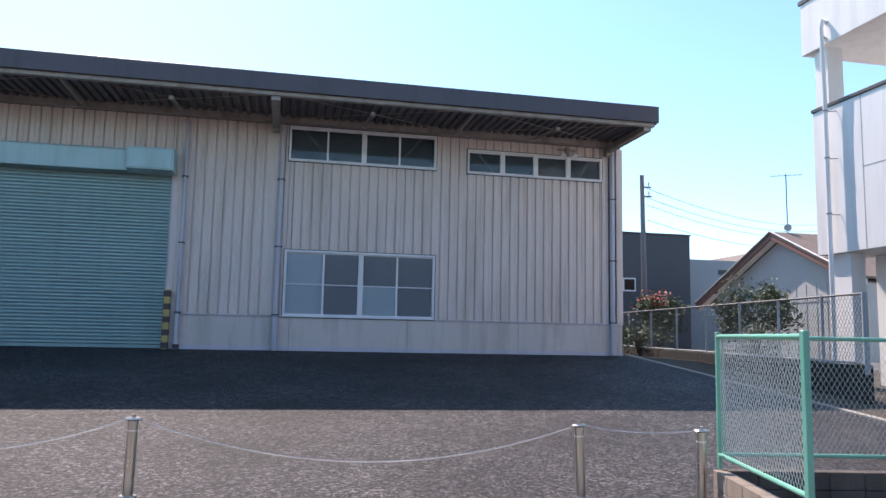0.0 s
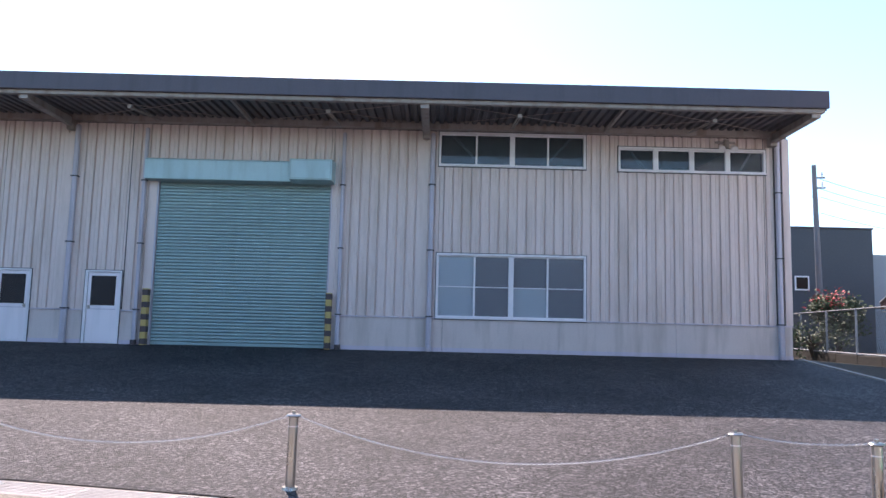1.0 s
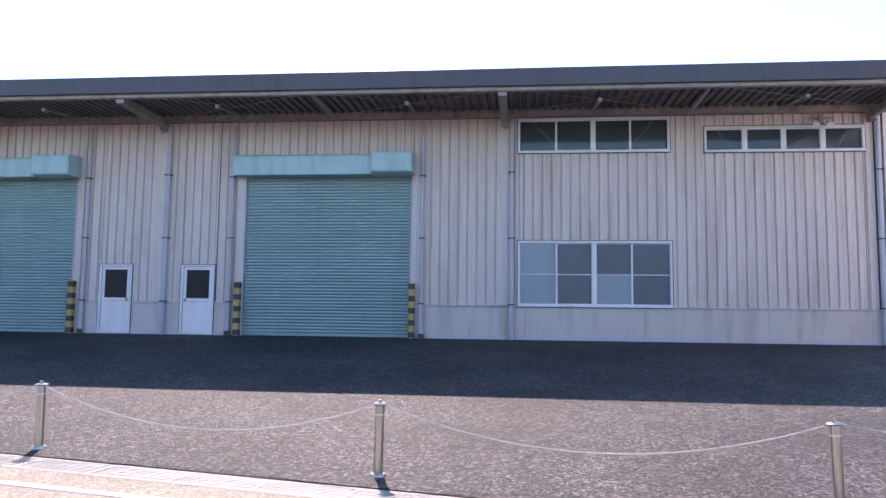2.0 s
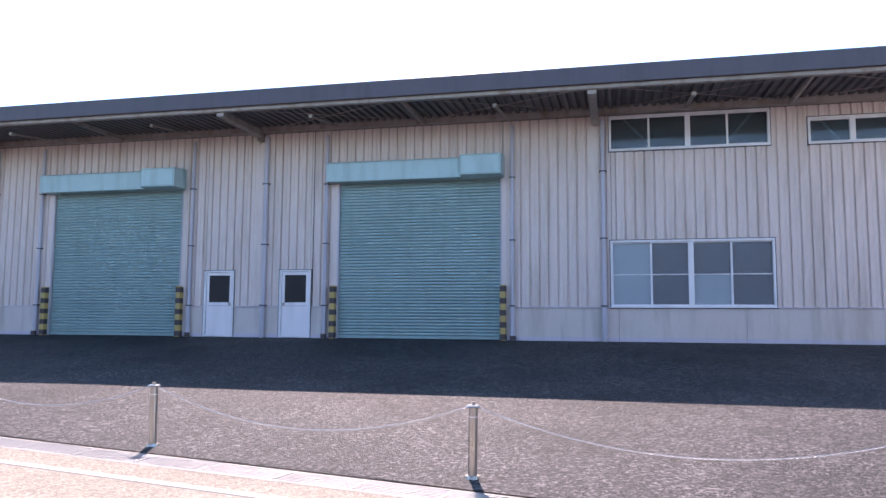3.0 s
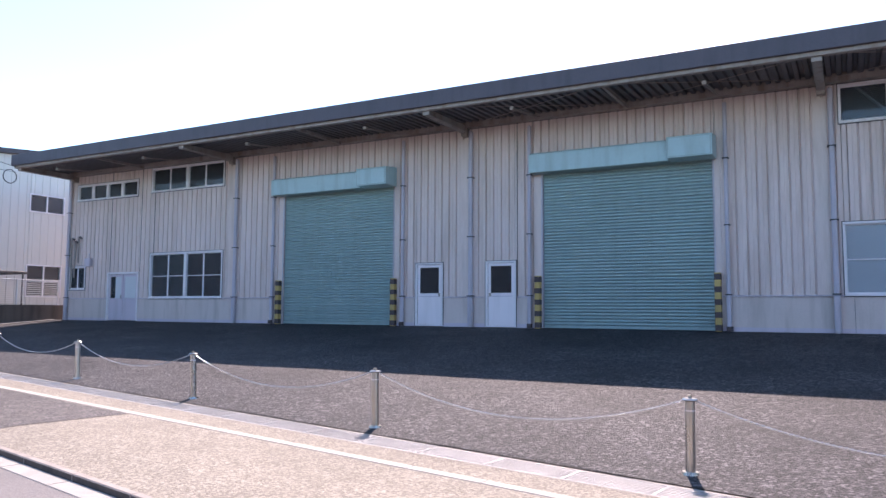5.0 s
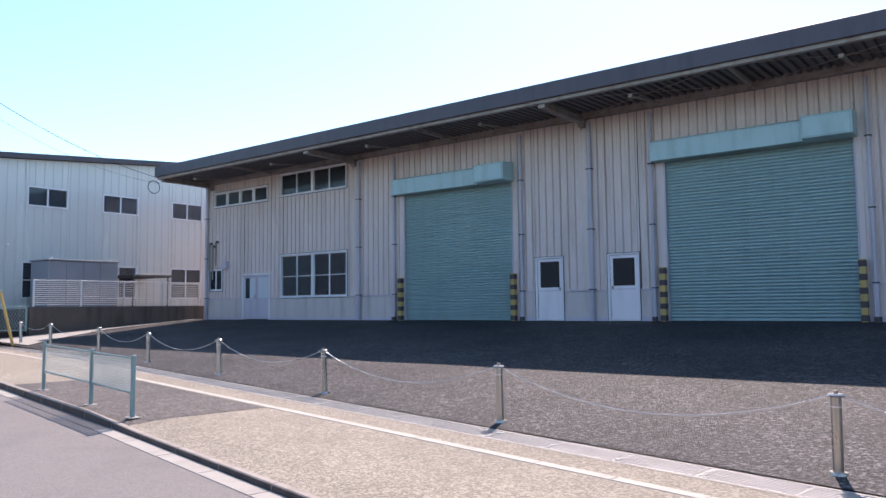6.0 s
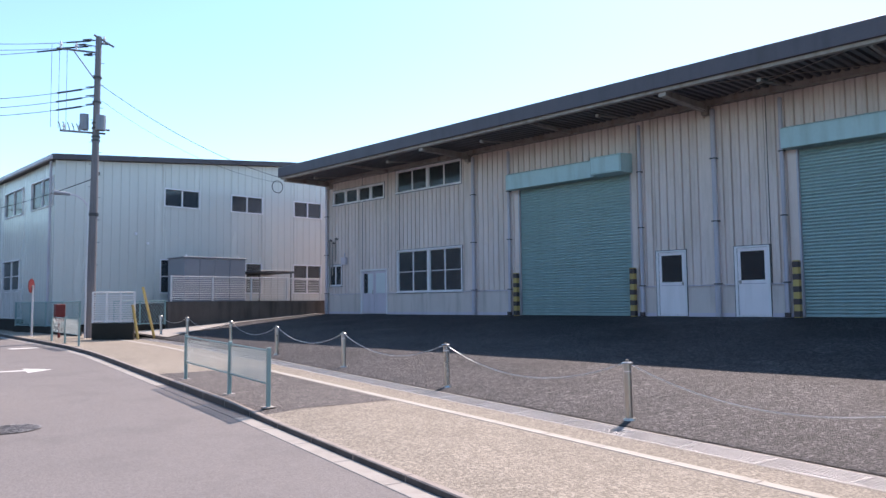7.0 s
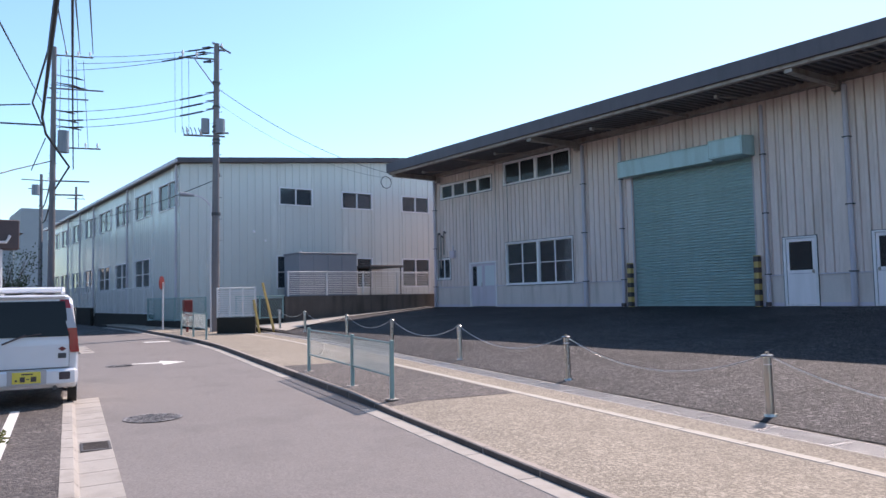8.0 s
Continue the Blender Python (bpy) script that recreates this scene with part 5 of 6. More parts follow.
def ribbed(name, o, du, length, z0, ztop, opens, pitch, material, parent):
    """One ribbed wall with openings, from o along du; ztop(u) is its upper edge."""
    du = Vector(du)
    out = Vector((du.y, -du.x, 0))
    us = sorted({round(k * pitch, 3) for k in range(int(length / pitch) + 1)} | {round(length, 3)} | {v for q in opens for v in q[:2]})
    for a, b in zip(us, us[1:]):
        if b - a < 0.003:
            continue
        lo = z0
        segs = []
        mid = (a + b) / 2
        holes = sorted((q[2], q[3]) for q in opens if q[0] < mid < q[1])
        for h0, h1 in holes:
            segs.append((lo, lo, h0, h0))
            lo = h1
        segs.append((lo, lo, ztop(a), ztop(b)))
        g = min(0.03, (b - a) / 3)
        prof = ((a, -0.02), (a + g * 0.5, -0.02), (a + g, 0.0), (b - g * 0.4, 0.0), (b, -0.02))
        for la, lb, ha, hb in segs:
            verts = []
            bm = bmesh.new()
            for u, dpt in prof:
                f = (u - a) / (b - a)
                for z in (la + (lb - la) * f, ha + (hb - ha) * f):
                    p = o + du * u + out * dpt
                    verts.append(bm.verts.new((p.x, p.y, z)))
            for k in range(0, 8, 2):
                bm.faces.new([verts[i] for i in (k, k + 2, k + 3, k + 1)])
            part(name, bm, material, parent)


nb = thing("neighbour_warehouse", (NX, NY, NZ), "pale ribbed-metal two-storey warehouse with a dark roof edge", "warehouse")
N_OPEN = [(5.16, 7.0, 6.92, 7.78), (8.87, 10.74, 6.92, 7.78), (12.83, 14.7, 6.92, 7.78), (5.0, 7.0, 2.5, 4.15), (8.82, 10.7, 2.5, 4.08), (12.8, 14.68, 2.5, 4.08)]
NTOP = lambda u: 8.62 + 0.091 * min(u, 13.0) - 0.091 * max(u - 13.0, 0)
ribbed("cladding_sheet", Vector((NX, NY, 0)), (0, 1, 0), 26.0, NZ, NTOP, N_OPEN, 0.42, M_NB, nb)
W_OPEN = []
for k in range(8):
    a = 0.35 + k * 4.78
    W_OPEN += [(round(a, 2), round(a + 3.3, 2), 6.6, 7.9)]
    if k:
        W_OPEN += [(round(a + 0.3, 2), round(a + 3.4, 2), 2.65, 4.22)]
    
L_LEN = 40.0
ribbed("cladding_sheet", Vector((NX - L_LEN, NY, 0)), (1, 0, 0), L_LEN, NZ, lambda u: 8.6, [(L_LEN - b, L_LEN - a, c, d) for a, b, c, d in W_OPEN], 0.42, M_NB, nb)
bm = bmesh.new()
box(bm, (NX - L_LEN, NY + 0.25, NZ - 0.5), (NX - 0.25, NY + 26, 8.3))
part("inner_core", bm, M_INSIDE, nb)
bm = bmesh.new()
prism(bm, [(NY - 0.25, 8.62), (NY + 13, 9.82), (NY + 26.2, 8.62), (NY + 26.2, 8.86), (NY + 13, 10.06), (NY - 0.25, 8.86)], "x", NX - L_LEN - 0.2, NX + 0.3)
part("roof", bm, M_ROOF, nb)
bm = bmesh.new()
box(bm, (NX - L_LEN - 0.2, NY - 0.38, 8.6), (NX + 0.32, NY - 0.252, 8.78), bev=0.02)
part("gutter", bm, M_PIPE, nb)
bm = bmesh.new()
box(bm, (NX - 0.12, NY - 0.03, NZ), (NX + 0.03, NY + 0.1, 8.62))
part("corner_trim", bm, M_NB, nb)
for x in (-0.3, -9.95, -19.4, -24.2, -29.0):
    bm = bmesh.new()
    tube(bm, (NX + x, NY - 0.14, NZ), (NX + x, NY - 0.14, 8.6), 0.06, 8)
    part("downpipe", bm, M_PIPE, nb)


def nb_window(o, du, u0, u1, z0, z1, cols, bars, curtain=False):
    du = Vector(du)
    out = Vector((du.y, -du.x, 0))
    m = Matrix((( du.x, -out.x, 0, o.x), (du.y, -out.y, 0, o.y), (0, 0, 1, 0), (0, 0, 0, 1)))
    f = bmesh.new()
    t = 0.05
    for a, b in (((u0 - t, z0 - t), (u1 + t, z0 + 0.01)), ((u0 - t, z1 - 0.01), (u1 + t, z1 + t)), ((u0 - t, z0), (u0 + 0.01, z1)), ((u1 - 0.01, z0), (u1 + t, z1))):
        box(f, (a[0], -0.05, a[1]), (b[0], 0.12, b[1]), m=m)
    w = part("window", f, M_ALU, nb)
    cw = (u1 - u0) / cols
    for k in range(1, cols):
        f = bmesh.new()
        box(f, (u0 + k * cw - 0.03, -0.02, z0), (u0 + k * cw + 0.03, 0.08, z1), m=m)
        part("mullion", f, M_ALU, w)
    for k in range(cols):
        f = bmesh.new()
        box(f, (u0 + k * cw + 0.02, 0.04, z0 + 0.01), (u0 + (k + 1) * cw - 0.02, 0.046, z1 - 0.01), m=m)
        part("pane", f, M_GLASS, w)
    if bars:
        f = bmesh.new()
        zm = z0 + (z1 - z0) * 0.5
        box(f, (u0, -0.01, zm - 0.02), (u1, 0.05, zm + 0.02), m=m)
        part("glazing_bar", f, M_ALU, w)
    if curtain:
        f = bmesh.new()
        box(f, (u0 + cw, 0.1, z0), (u1, 0.11, z1), m=m)
        part("curtain", f, M_FROST, w)


for k, (a, b, c, d) in enumerate(N_OPEN):
    nb_window(Vector((NX, NY, 0)), (0, 1, 0), a, b, c, d, 2, k >= 3, k in (1, 2))
for a, b, c, d in W_OPEN:
    nb_window(Vector((NX - L_LEN, NY, 0)), (1, 0, 0), L_LEN - b, L_LEN - a, c, d, 2, c < 4)
for p in ((NX, 13.6, 8.2),):
    bm = bmesh.new()
    box(bm, (p[0] + 0.001, p[1] - 0.12, p[2] - 0.08), (p[0] + 0.06, p[1] + 0.12, p[2] + 0.08))
    part("vent", bm, M_BLACK, nb)
for y, z in ((15.5, 5.4), (16.1, 4.95)):
    bm = bmesh.new()
    box(bm, (NX + 0.001, y - 0.06, z - 0.06), (NX + 0.1, y + 0.06, z + 0.06), bev=0.02)
    part("vent", bm, M_ALU, nb)

# terrace, retaining wall and white railing
bm = bmesh.new()
box(bm, (NX + 0.05, 15.4, 0.3), (-30.2, 40, 1.95))
structure("terrace", bm, M_CONC_D, "raised concrete terrace beside the neighbouring warehouse", "terrace")
bm = bmesh.new()
box(bm, (-30.19, 15.4, 0.3), (-29.95, 24.0, 2.03), bev=0.015)
# its colour holds stains and the shade on this side
structure("retaining_wall", bm, M_CONC_D, "dark stained concrete retaining wall with shade in its colour", "wall")
rl = thing("railing", (-30.07, 19.5, 2.03), "white steel railing with horizontal bars on a retaining wall", "railing")
for k in range(5):
    y = 15.6 + k * 2.03
    bm = bmesh.new()
    box(bm, (-30.1, y - 0.035, 2.0), (-30.03, y + 0.035, 3.22), bev=0.006)
    part("post", bm, M_WFENCE, rl)
for k in range(13):
    z = 2.12 + k * 0.088
    bm = bmesh.new()
    r = 0.028 if k == 12 else 0.013
    tube(bm, (-30.065, 15.6, z), (-30.065, 23.75, z), r, 6)
    part("bar", bm, M_WFENCE, rl)
# grey tank unit on the terrace, and a flat canopy
tk = thing("storage_unit", (-32.2, 18.2, 1.95), "blue-grey steel storage unit behind the railing", "storage unit")
bm = bmesh.new()
box(bm, (-33.4, 16.9, 1.95), (-31.6, 20.2, 4.15), bev=0.03)
part("body", bm, M_GREYTANK, tk)
for y in (17.7, 18.5, 19.3):
    bm = bmesh.new()
    box(bm, (-31.6, y, 2.0), (-31.57, y + 0.03, 4.1))
    part("rib", bm, M_GREYTANK, tk)
bm = bmesh.new()
box(bm, (-33.45, 16.85, 4.155), (-31.55, 20.25, 4.22), bev=0.01)
part("lid", bm, M_GREYTANK, tk)
for y in (17.1, 19.9):
    bm = bmesh.new()
    tube(bm, (-31.8, y, 4.22), (-31.8, y, 4.32), 0.05, 8)
    part("lug", bm, M_ALU, tk)
cn = thing("canopy", (-32.5, 22, 1.95), "dark flat canopy on posts beside a wall", "canopy")
bm = bmesh.new()
box(bm, (-33.95, 20.9, 3.5), (-31.4, 23.0, 3.62), bev=0.01)
part("roof", bm, M_DARKMETAL, cn)
for y in (21.0, 22.9):
    bm = bmesh.new()
    tube(bm, (-31.6, y, 1.95), (-31.6, y, 3.5), 0.04, 6)
    part("post", bm, M_DARKMETAL, cn)


# ---------------- utility poles and wires ----------------
def utility_pole(base, top, arms, label, transformer=None, bins=()):
    base, top = Vector(base), Vector(top)
    p = thing("utility_pole", base, label, "utility pole", "utility poles")
    bm = bmesh.new()
    tube(bm, base - Vector((0, 0, 0.4)), top, 0.18, 12, 0.11)
    shaft = part("shaft", bm, M_POLE, p)
    H = (top - base).length
    up = (top - base).normalized()
    for k in range(int((H - 3) / 0.45)):
        q = base + up * (2.6 + k * 0.45)
        sd = 1 if k % 2 else -1
        bm = bmesh.new()
        tube(bm, q, q + Vector((0.24 * sd, 0.16 * sd, 0)), 0.011, 4)
        part("step_bolt", bm, M_DARKMETAL, p)
    for h, d, l0, l1, ins in arms:
        q = base + up * h
        d = Vector(d).normalized()
        bm = bmesh.new()
        tube(bm, q - d * l0, q + d * l1, 0.045, 6)
        arm = part("crossarm", bm, M_POLE, p)
        for k in range(ins):
            e = q + d * (l1 - 0.15 - k * 0.55)
            bm = bmesh.new()
            tube(bm, e, e + Vector((0, 0, 0.16)), 0.05, 8, 0.03)
            tube(bm, e + Vector((0, 0, 0.16)), e + Vector((0, 0, 0.3)), 0.07, 8, 0.03)
            part("insulator", bm, M_ALU, arm)
    for h, d, r, hh in bins:
        q = base + up * h + Vector(d)
        bm = bmesh.new()
        tube(bm, q - Vector((0, 0, hh / 2)), q + Vector((0, 0, hh / 2)), r, 12)
        part("transformer", bm, M_GREYTANK, p)
    return p


PL0, PL1 = Vector((-28.3, 11.5, 0.45)), Vector((-27.75, 11.4, 12.7))
pl = utility_pole(PL0, PL1, [(11.6, (-0.35, -1, 0), 0.1, 1.5, 2), (8.35, (-0.35, -1, 0), 0.35, 1.3, 3), (8.5, (0.35, 1, 0), 0.0, 0.5, 0), (12.0, (0.35, 1, 0.0), 0.0, 0.35, 1)],
                  "tall grey concrete utility pole with transformers and a street lamp", bins=((8.75, (-0.12, -0.42, 0), 0.17, 0.62), (8.75, (0.14, 0.12, 0), 0.2, 0.6)))
bm = bmesh.new()
pathtube(bm, [(-28.1, 11.4, 5.6), (-28.12, 11.1, 6.05), (-28.15, 10.85, 6.22), (-28.2, 10.5, 6.28)], 0.028, 6)
la = part("lamp_arm", bm, M_TRIM, pl)
bm = bmesh.new()
tube(bm, (-28.2, 10.6, 6.27), (-28.28, 10.0, 6.3), 0.06, 8, 0.1)
part("street_lamp_head", bm, M_GREYTANK, la)
bm = bmesh.new()
tube(bm, (-27.95, 11.2, 0.4), (-27.95, 11.2, 6.0), 0.035, 6)
part("cable_guard", bm, M_WFENCE, pl)
bm = bmesh.new()
tube(bm, (-28.08, 11.46, 5.45), (-28.075, 11.46, 5.58), 0.2, 12)
part("strap", bm, M_DARKMETAL, pl)

PA0, PA1 = Vector((-39.3, 6.95, 0.5)), Vector((-38.75, 6.9, 14.9))
pa = utility_pole(PA0, PA1, [(14.0, (0.3, 1, 0), 0.2, 1.8, 3), (12.3, (0.3, 1, 0), 0.2, 2.3, 0), (11.8, (0.3, 1, 0), 0.3, 1.6, 0), (9.3, (0.3, 1, 0), 0.1, 2.2, 2), (7.6, (0.3, 1, 0), 0.1, 1.7, 0), (6.9, (0.3, 1, 0), 0.1, 1.4, 0)],
                  "tall weathered concrete utility pole crowded with crossarms and cables", bins=((9.6, (0.15, 0.45, 0), 0.27, 1.1),))
pb = utility_pole((-64.1, 9.85, 0.8), (-64.1, 9.85, 12.3), [(11.0, (0, 1, 0), 1.4, 1.2, 2), (10.3, (0, 1, 0), 0.9, 0.9, 0)], "distant concrete utility pole", bins=((10.2, (0.1, -0.4, 0), 0.3, 0.8),))
pc = utility_pole((-79, 15, 0.8), (-79, 15, 13.6), [(11.6, (0, 1, 0), 0.8, 0.8, 2)], "distant concrete utility pole")
pr = utility_pole((22.1, 38.0, 1.0), (21.6, 37.3, 10.6), [(9.0, (1, -0.2, 0), 0.1, 0.5, 1), (8.5, (1, -0.2, 0), 0.1, 0.5, 1)], "dark utility pole behind the warehouse")


def wire(pts, r, label="thin black overhead cable between poles", name="overhead_cable"):
    bm = bmesh.new()
    pathtube(bm, pts, r, 5)
    o = part(name, bm, M_CABLE)
    return tagged(o, label, "cable", "overhead cables")


# between the two near poles
for k, (zb, yb) in enumerate(((12.55, 11.3), (12.3, 11.2), (11.95, 10.2))):
    q = PA0 + (PA1 - PA0).normalized() * 14.05 + Vector((0.3, 1, 0)).normalized() * (1.65 - 0.55 * k)
    e = Vector((-27.9, yb, zb))
    pts = sag(q + Vector((0, 0, 0.0 - 0.4 * k)), e, 0.12)
    wire(pts, 0.013)
    wire([pts[13].lerp(pts[14], 0.2), pts[15].lerp(pts[16], 0.6)], 0.035, "dark insulated sleeve on a cable")
for z, zb in ((11.6, 10.65), (11.15, 10.3), (10.8, 9.95)):
    pts = sag((-38.8, 7.1, z), (-27.95, 11.35, zb), 0.22)
    wire(pts, 0.014)
    wire(pts[1:4], 0.04, "dark insulated sleeve on a cable")
    wire([pts[13], pts[14], pts[15]], 0.04, "dark insulated sleeve on a cable")
# from the near pole to the warehouse corner and along the street
wire(sag((-27.85, 11.5, 10.8), (-28.7, 20.5, 8.05), 0.45), 0.012)
wire(sag((-27.9, 11.5, 10.2), (-28.7, 20.6, 7.8), 0.6), 0.006)
bm = bmesh.new()
for k in range(14):
    a0, a1 = k * math.tau / 14, (k + 1) * math.tau / 14
    tube(bm, (-28.75, 20.3 + 0.3 * math.cos(a0), 7.6 + 0.3 * math.sin(a0)), (-28.75, 20.3 + 0.3 * math.cos(a1), 7.6 + 0.3 * math.sin(a1)), 0.02, 5)
tagged(part("cable_coil", bm, M_CABLE), "coil of spare black cable hung at the eave", "cable")
wire(sag((-28.2, 11.5, 7.0), (-64, 9.9, 8.6), 0.7), 0.018)
# bundles from the crowded pole towards and over the street
wire([Vector(p) for p in [(-9.13, 2.54, 6.54), (-10.24, 2.69, 6.78), (-14.77, 3.24, 7.11), (-23.82, 4.35, 7.86), (-27.11, 4.92, 8.02), (-33.24, 6.72, 7.90), (-39.19, 7.08, 7.71)]], 0.045, "thick drooping telecom cable bundle")
wire([Vector(p) for p in [(-13.51, 3.16, 8.18), (-14.62, 3.31, 8.42), (-19.17, 3.84, 8.63), (-25.08, 4.23, 8.59), (-27.16, 4.81, 8.32)]], 0.03)
wire([Vector(p) for p in [(-10.09, 2.89, 6.91), (-11.17, 3.07, 7.19), (-21.01, 4.75, 8.30), (-37.50, 7.61, 8.51)]], 0.028)
wire([Vector(p) for p in [(-12.06, 3.50, 7.75), (-37.10, 8.39, 14.34)]], 0.02)
wire([Vector(p) for p in [(-12.22, 3.28, 7.75), (-38.01, 7.96, 14.52)]], 0.02)
wire([Vector(p) for p in [(-13.53, 3.13, 8.18), (-38.41, 7.42, 14.48)]], 0.02)
wire([Vector(p) for p in [(-14.33, 2.05, 8.01), (-38.18, 6.33, 11.77)]], 0.022)
wire([Vector(p) for p in [(-28.40, 3.03, 9.08), (-25.13, 4.17, 8.55)]], 0.025)
wire([Vector(p) for p in [(-28.43, 3.04, 8.49), (-24.95, 4.49, 7.85)]], 0.03)
wire([Vector(p) for p in [(-27.12, 4.92, 7.85), (-29.74, 4.81, 7.07)]], 0.02)
wire([Vector(p) for p in [(-33.21, 3.44, 7.14), (-34.63, 4.81, 7.85), (-39.18, 6.93, 9.14)]], 0.03)
wire(sag((-38.9, 6.9, 8.6), (-64, 9.7, 9.8), 0.9), 0.04)
wire(sag((-38.9, 6.9, 7.6), (-64, 9.8, 8.8), 0.9), 0.04)
for k in range(4):
    bm = bmesh.new()
    pathtube(bm, sag((-38.75, 7.2 + 0.35 * k, 14.4), (-38.9, 7.2 + 0.45 * k, 9.85), 0.0, 3), 0.014, 5)
    part("jumper_wire", bm, M_CABLE, pa)
for k in range(3):
    bm = bmesh.new()
    pathtube(bm, [Vector((-28.0, 10.3 - 0.28 * k, 12.05)), Vector((-28.1, 10.35 - 0.28 * k, 8.8))], 0.009, 5)
    part("jumper_wire", bm, M_CABLE, pl)
# brace, dead-end clamps and fittings at the pole heads
bm = bmesh.new()
tube(bm, (-27.87, 11.35, 10.9), (-28.12, 10.6, 12.0), 0.022, 6)
part("brace", bm, M_POLE, pl)
bm = bmesh.new()
tube(bm, (-27.72, 11.2, 12.72), (-27.6, 11.95, 12.35), 0.04, 6)
part("crossarm", bm, M_POLE, pl)
for y, z, r in ((11.05, 12.55, 0.05), (10.85, 12.3, 0.055), (11.1, 11.95, 0.07), (11.2, 10.65, 0.035), (11.2, 10.3, 0.035), (11.2, 9.95, 0.035)):
    bm = bmesh.new()
    tube(bm, (-27.82, 11.4, z), (-27.85, y + 0.1, z - 0.01), 0.02, 6)
    tube(bm, (-27.85, y + 0.1, z - 0.01), (-27.95, y - 0.2, z - 0.06), r, 8, r * 0.5)
    part("clamp", bm, M_DARKMETAL, pl)
for k in range(5):
    bm = bmesh.new()
    pathtube(bm, [Vector((-28.3, 10.9 - 0.17 * k, 8.8)), Vector((-28.32, 10.87 - 0.17 * k, 9.0)), Vector((-28.3, 10.8 - 0.17 * k, 9.15))], 0.018, 5)
    part("fuse_holder", bm, M_DARKMETAL, pl)
for z in (8.45, 8.6, 8.95, 9.15, 10.0, 11.0):
    bm = bmesh.new()
    c = PL0.lerp(PL1, (z - 0.45) / 12.25)
    tube(bm, c, c + Vector((0, 0, 0.07)), 0.165, 12)
    part("strap", bm, M_DARKMETAL, pl)
for z, y in ((13.4, 7.9), (13.0, 7.7), (12.9, 8.2), (11.6, 7.5), (11.15, 7.7), (10.8, 7.8)):
    bm = bmesh.new()
    tube(bm, (-38.85, 6.95, z + 0.1), (-38.6, y, z), 0.02, 6, 0.05)
    tube(bm, (-38.6, y, z), (-38.5, y + 0.35, z - 0.08), 0.06, 8, 0.02)
    part("clamp", bm, M_DARKMETAL, pa)
# wires to the right of the warehouse
for z, zb in ((9.9, 9.2), (9.4, 8.7), (9.0, 8.2), (8.2, 7.4)):
    wire(sag((21.9, 37.3, z), (45.0, 52.8, z + 1.45), 0.7), 0.016)

# ---------------- street furniture by the far pole ----------------
sg = thing("road_sign", (-31.2, 10.2, 0.6), "round red road sign on a white post", "road sign")
bm = bmesh.new()
tube(bm, (-31.25, 10.2, 0.4), (-31.15, 10.17, 2.75), 0.04, 8)
part("post", bm, M_WFENCE, sg)
bm = bmesh.new()
tube(bm, (-31.13, 10.12, 2.72), (-31.145, 10.1, 2.72), 0.3, 20)
part("disc", bm, M_RED, sg)
rb = thing("red_box", (-29.0, 10.6, 0.5), "red metal box on a post", "box")
bm = bmesh.new()
box(bm, (-29.15, 10.4, 1.25), (-28.85, 10.75, 1.95), bev=0.02)
part("body", bm, M_RED, rb)
bm = bmesh.new()
tube(bm, (-29.0, 10.57, 0.4), (-29.0, 10.57, 1.25), 0.05, 8)
part("post", bm, M_RED, rb)
for p, q in (((-26.55, 13.38, 0.55), (-26.72, 12.95, 2.6)), ((-25.9, 12.48, 0.5), (-25.97, 12.26, 1.9))):
    bm = bmesh.new()
    tube(bm, p, q, 0.055, 8)
    tagged(part("guy_guard", bm, M_YELLOW), "leaning faded yellow guy-wire guard", "cable guard", "yellow guards")


def slat_fence(a, b, z0, z1, label, name, material, pitch=0.09, post=1.2, wall_z=None, mesh=False, lying=False):
    a, b = Vector(a), Vector(b)
    L = (b - a).length
    d = (b - a) / L
    t = thing(name, (a.x, a.y, z0), label, "fence")
    n = max(1, round(L / post))
    for k in range(n + 1):
        p = a + d * (L * k / n)
        bm = bmesh.new()
        box(bm, (p.x - 0.03, p.y - 0.03, z0), (p.x + 0.03, p.y + 0.03, z1 + 0.03))
        part("post", bm, material, t)
    for z in (z0 + 0.06, z1):
        bm = bmesh.new()
        tube(bm, (a.x, a.y, z), (b.x, b.y, z), 0.025, 6)
        part("rail", bm, material, t)
    if mesh:
        bm = bmesh.new()
        mesh_wires(bm, (a.x, a.y, z0 + 0.05), (d.x, d.y, 0), L, z1 - z0 - 0.05, 0.12, 0.008)
        part("wire_mesh", bm, material, t)
    elif lying:
        for k in range(int((z1 - z0 - 0.1) / pitch)):
            z = z0 + 0.1 + k * pitch
            bm = bmesh.new()
            box(bm, (0, -0.008, z), (L, 0.008, z + pitch * 0.5), m=Matrix.Translation((a.x, a.y, 0)) @ Matrix.Rotation(math.atan2(d.y, d.x), 4, "Z"))
            part("slat", bm, material, t)
    else:
        me = bpy.data.meshes.new("slat")
        b2 = bmesh.new()
        box(b2, (-0.016, -0.012, z0 + 0.03), (0.016, 0.012, z1 - 0.01))
        b2.to_mesh(me)
        b2.free()
        me.materials.append(material)
        for k in range(int(L / pitch)):
            p = a + d * (k + 0.5) * pitch
            o = new("slat", me)
            o.parent = t
            o.location = (p.x - a.x, p.y - a.y, -z0)
    if wall_z is not None:
        bm = bmesh.new()
        box(bm, (0, -0.1, wall_z), (L, 0.1, z0 + 0.01), bev=0.015, m=Matrix.Translation((a.x, a.y, 0)) @ Matrix.Rotation(math.atan2(d.y, d.x), 4, "Z"))
        # stained wall, with the shade on it painted in as well
        tagged(part("fence_wall", bm, M_MOSS_SHADE), "dark stained low concrete wall under a fence, shade in its colour", "wall")
    return t


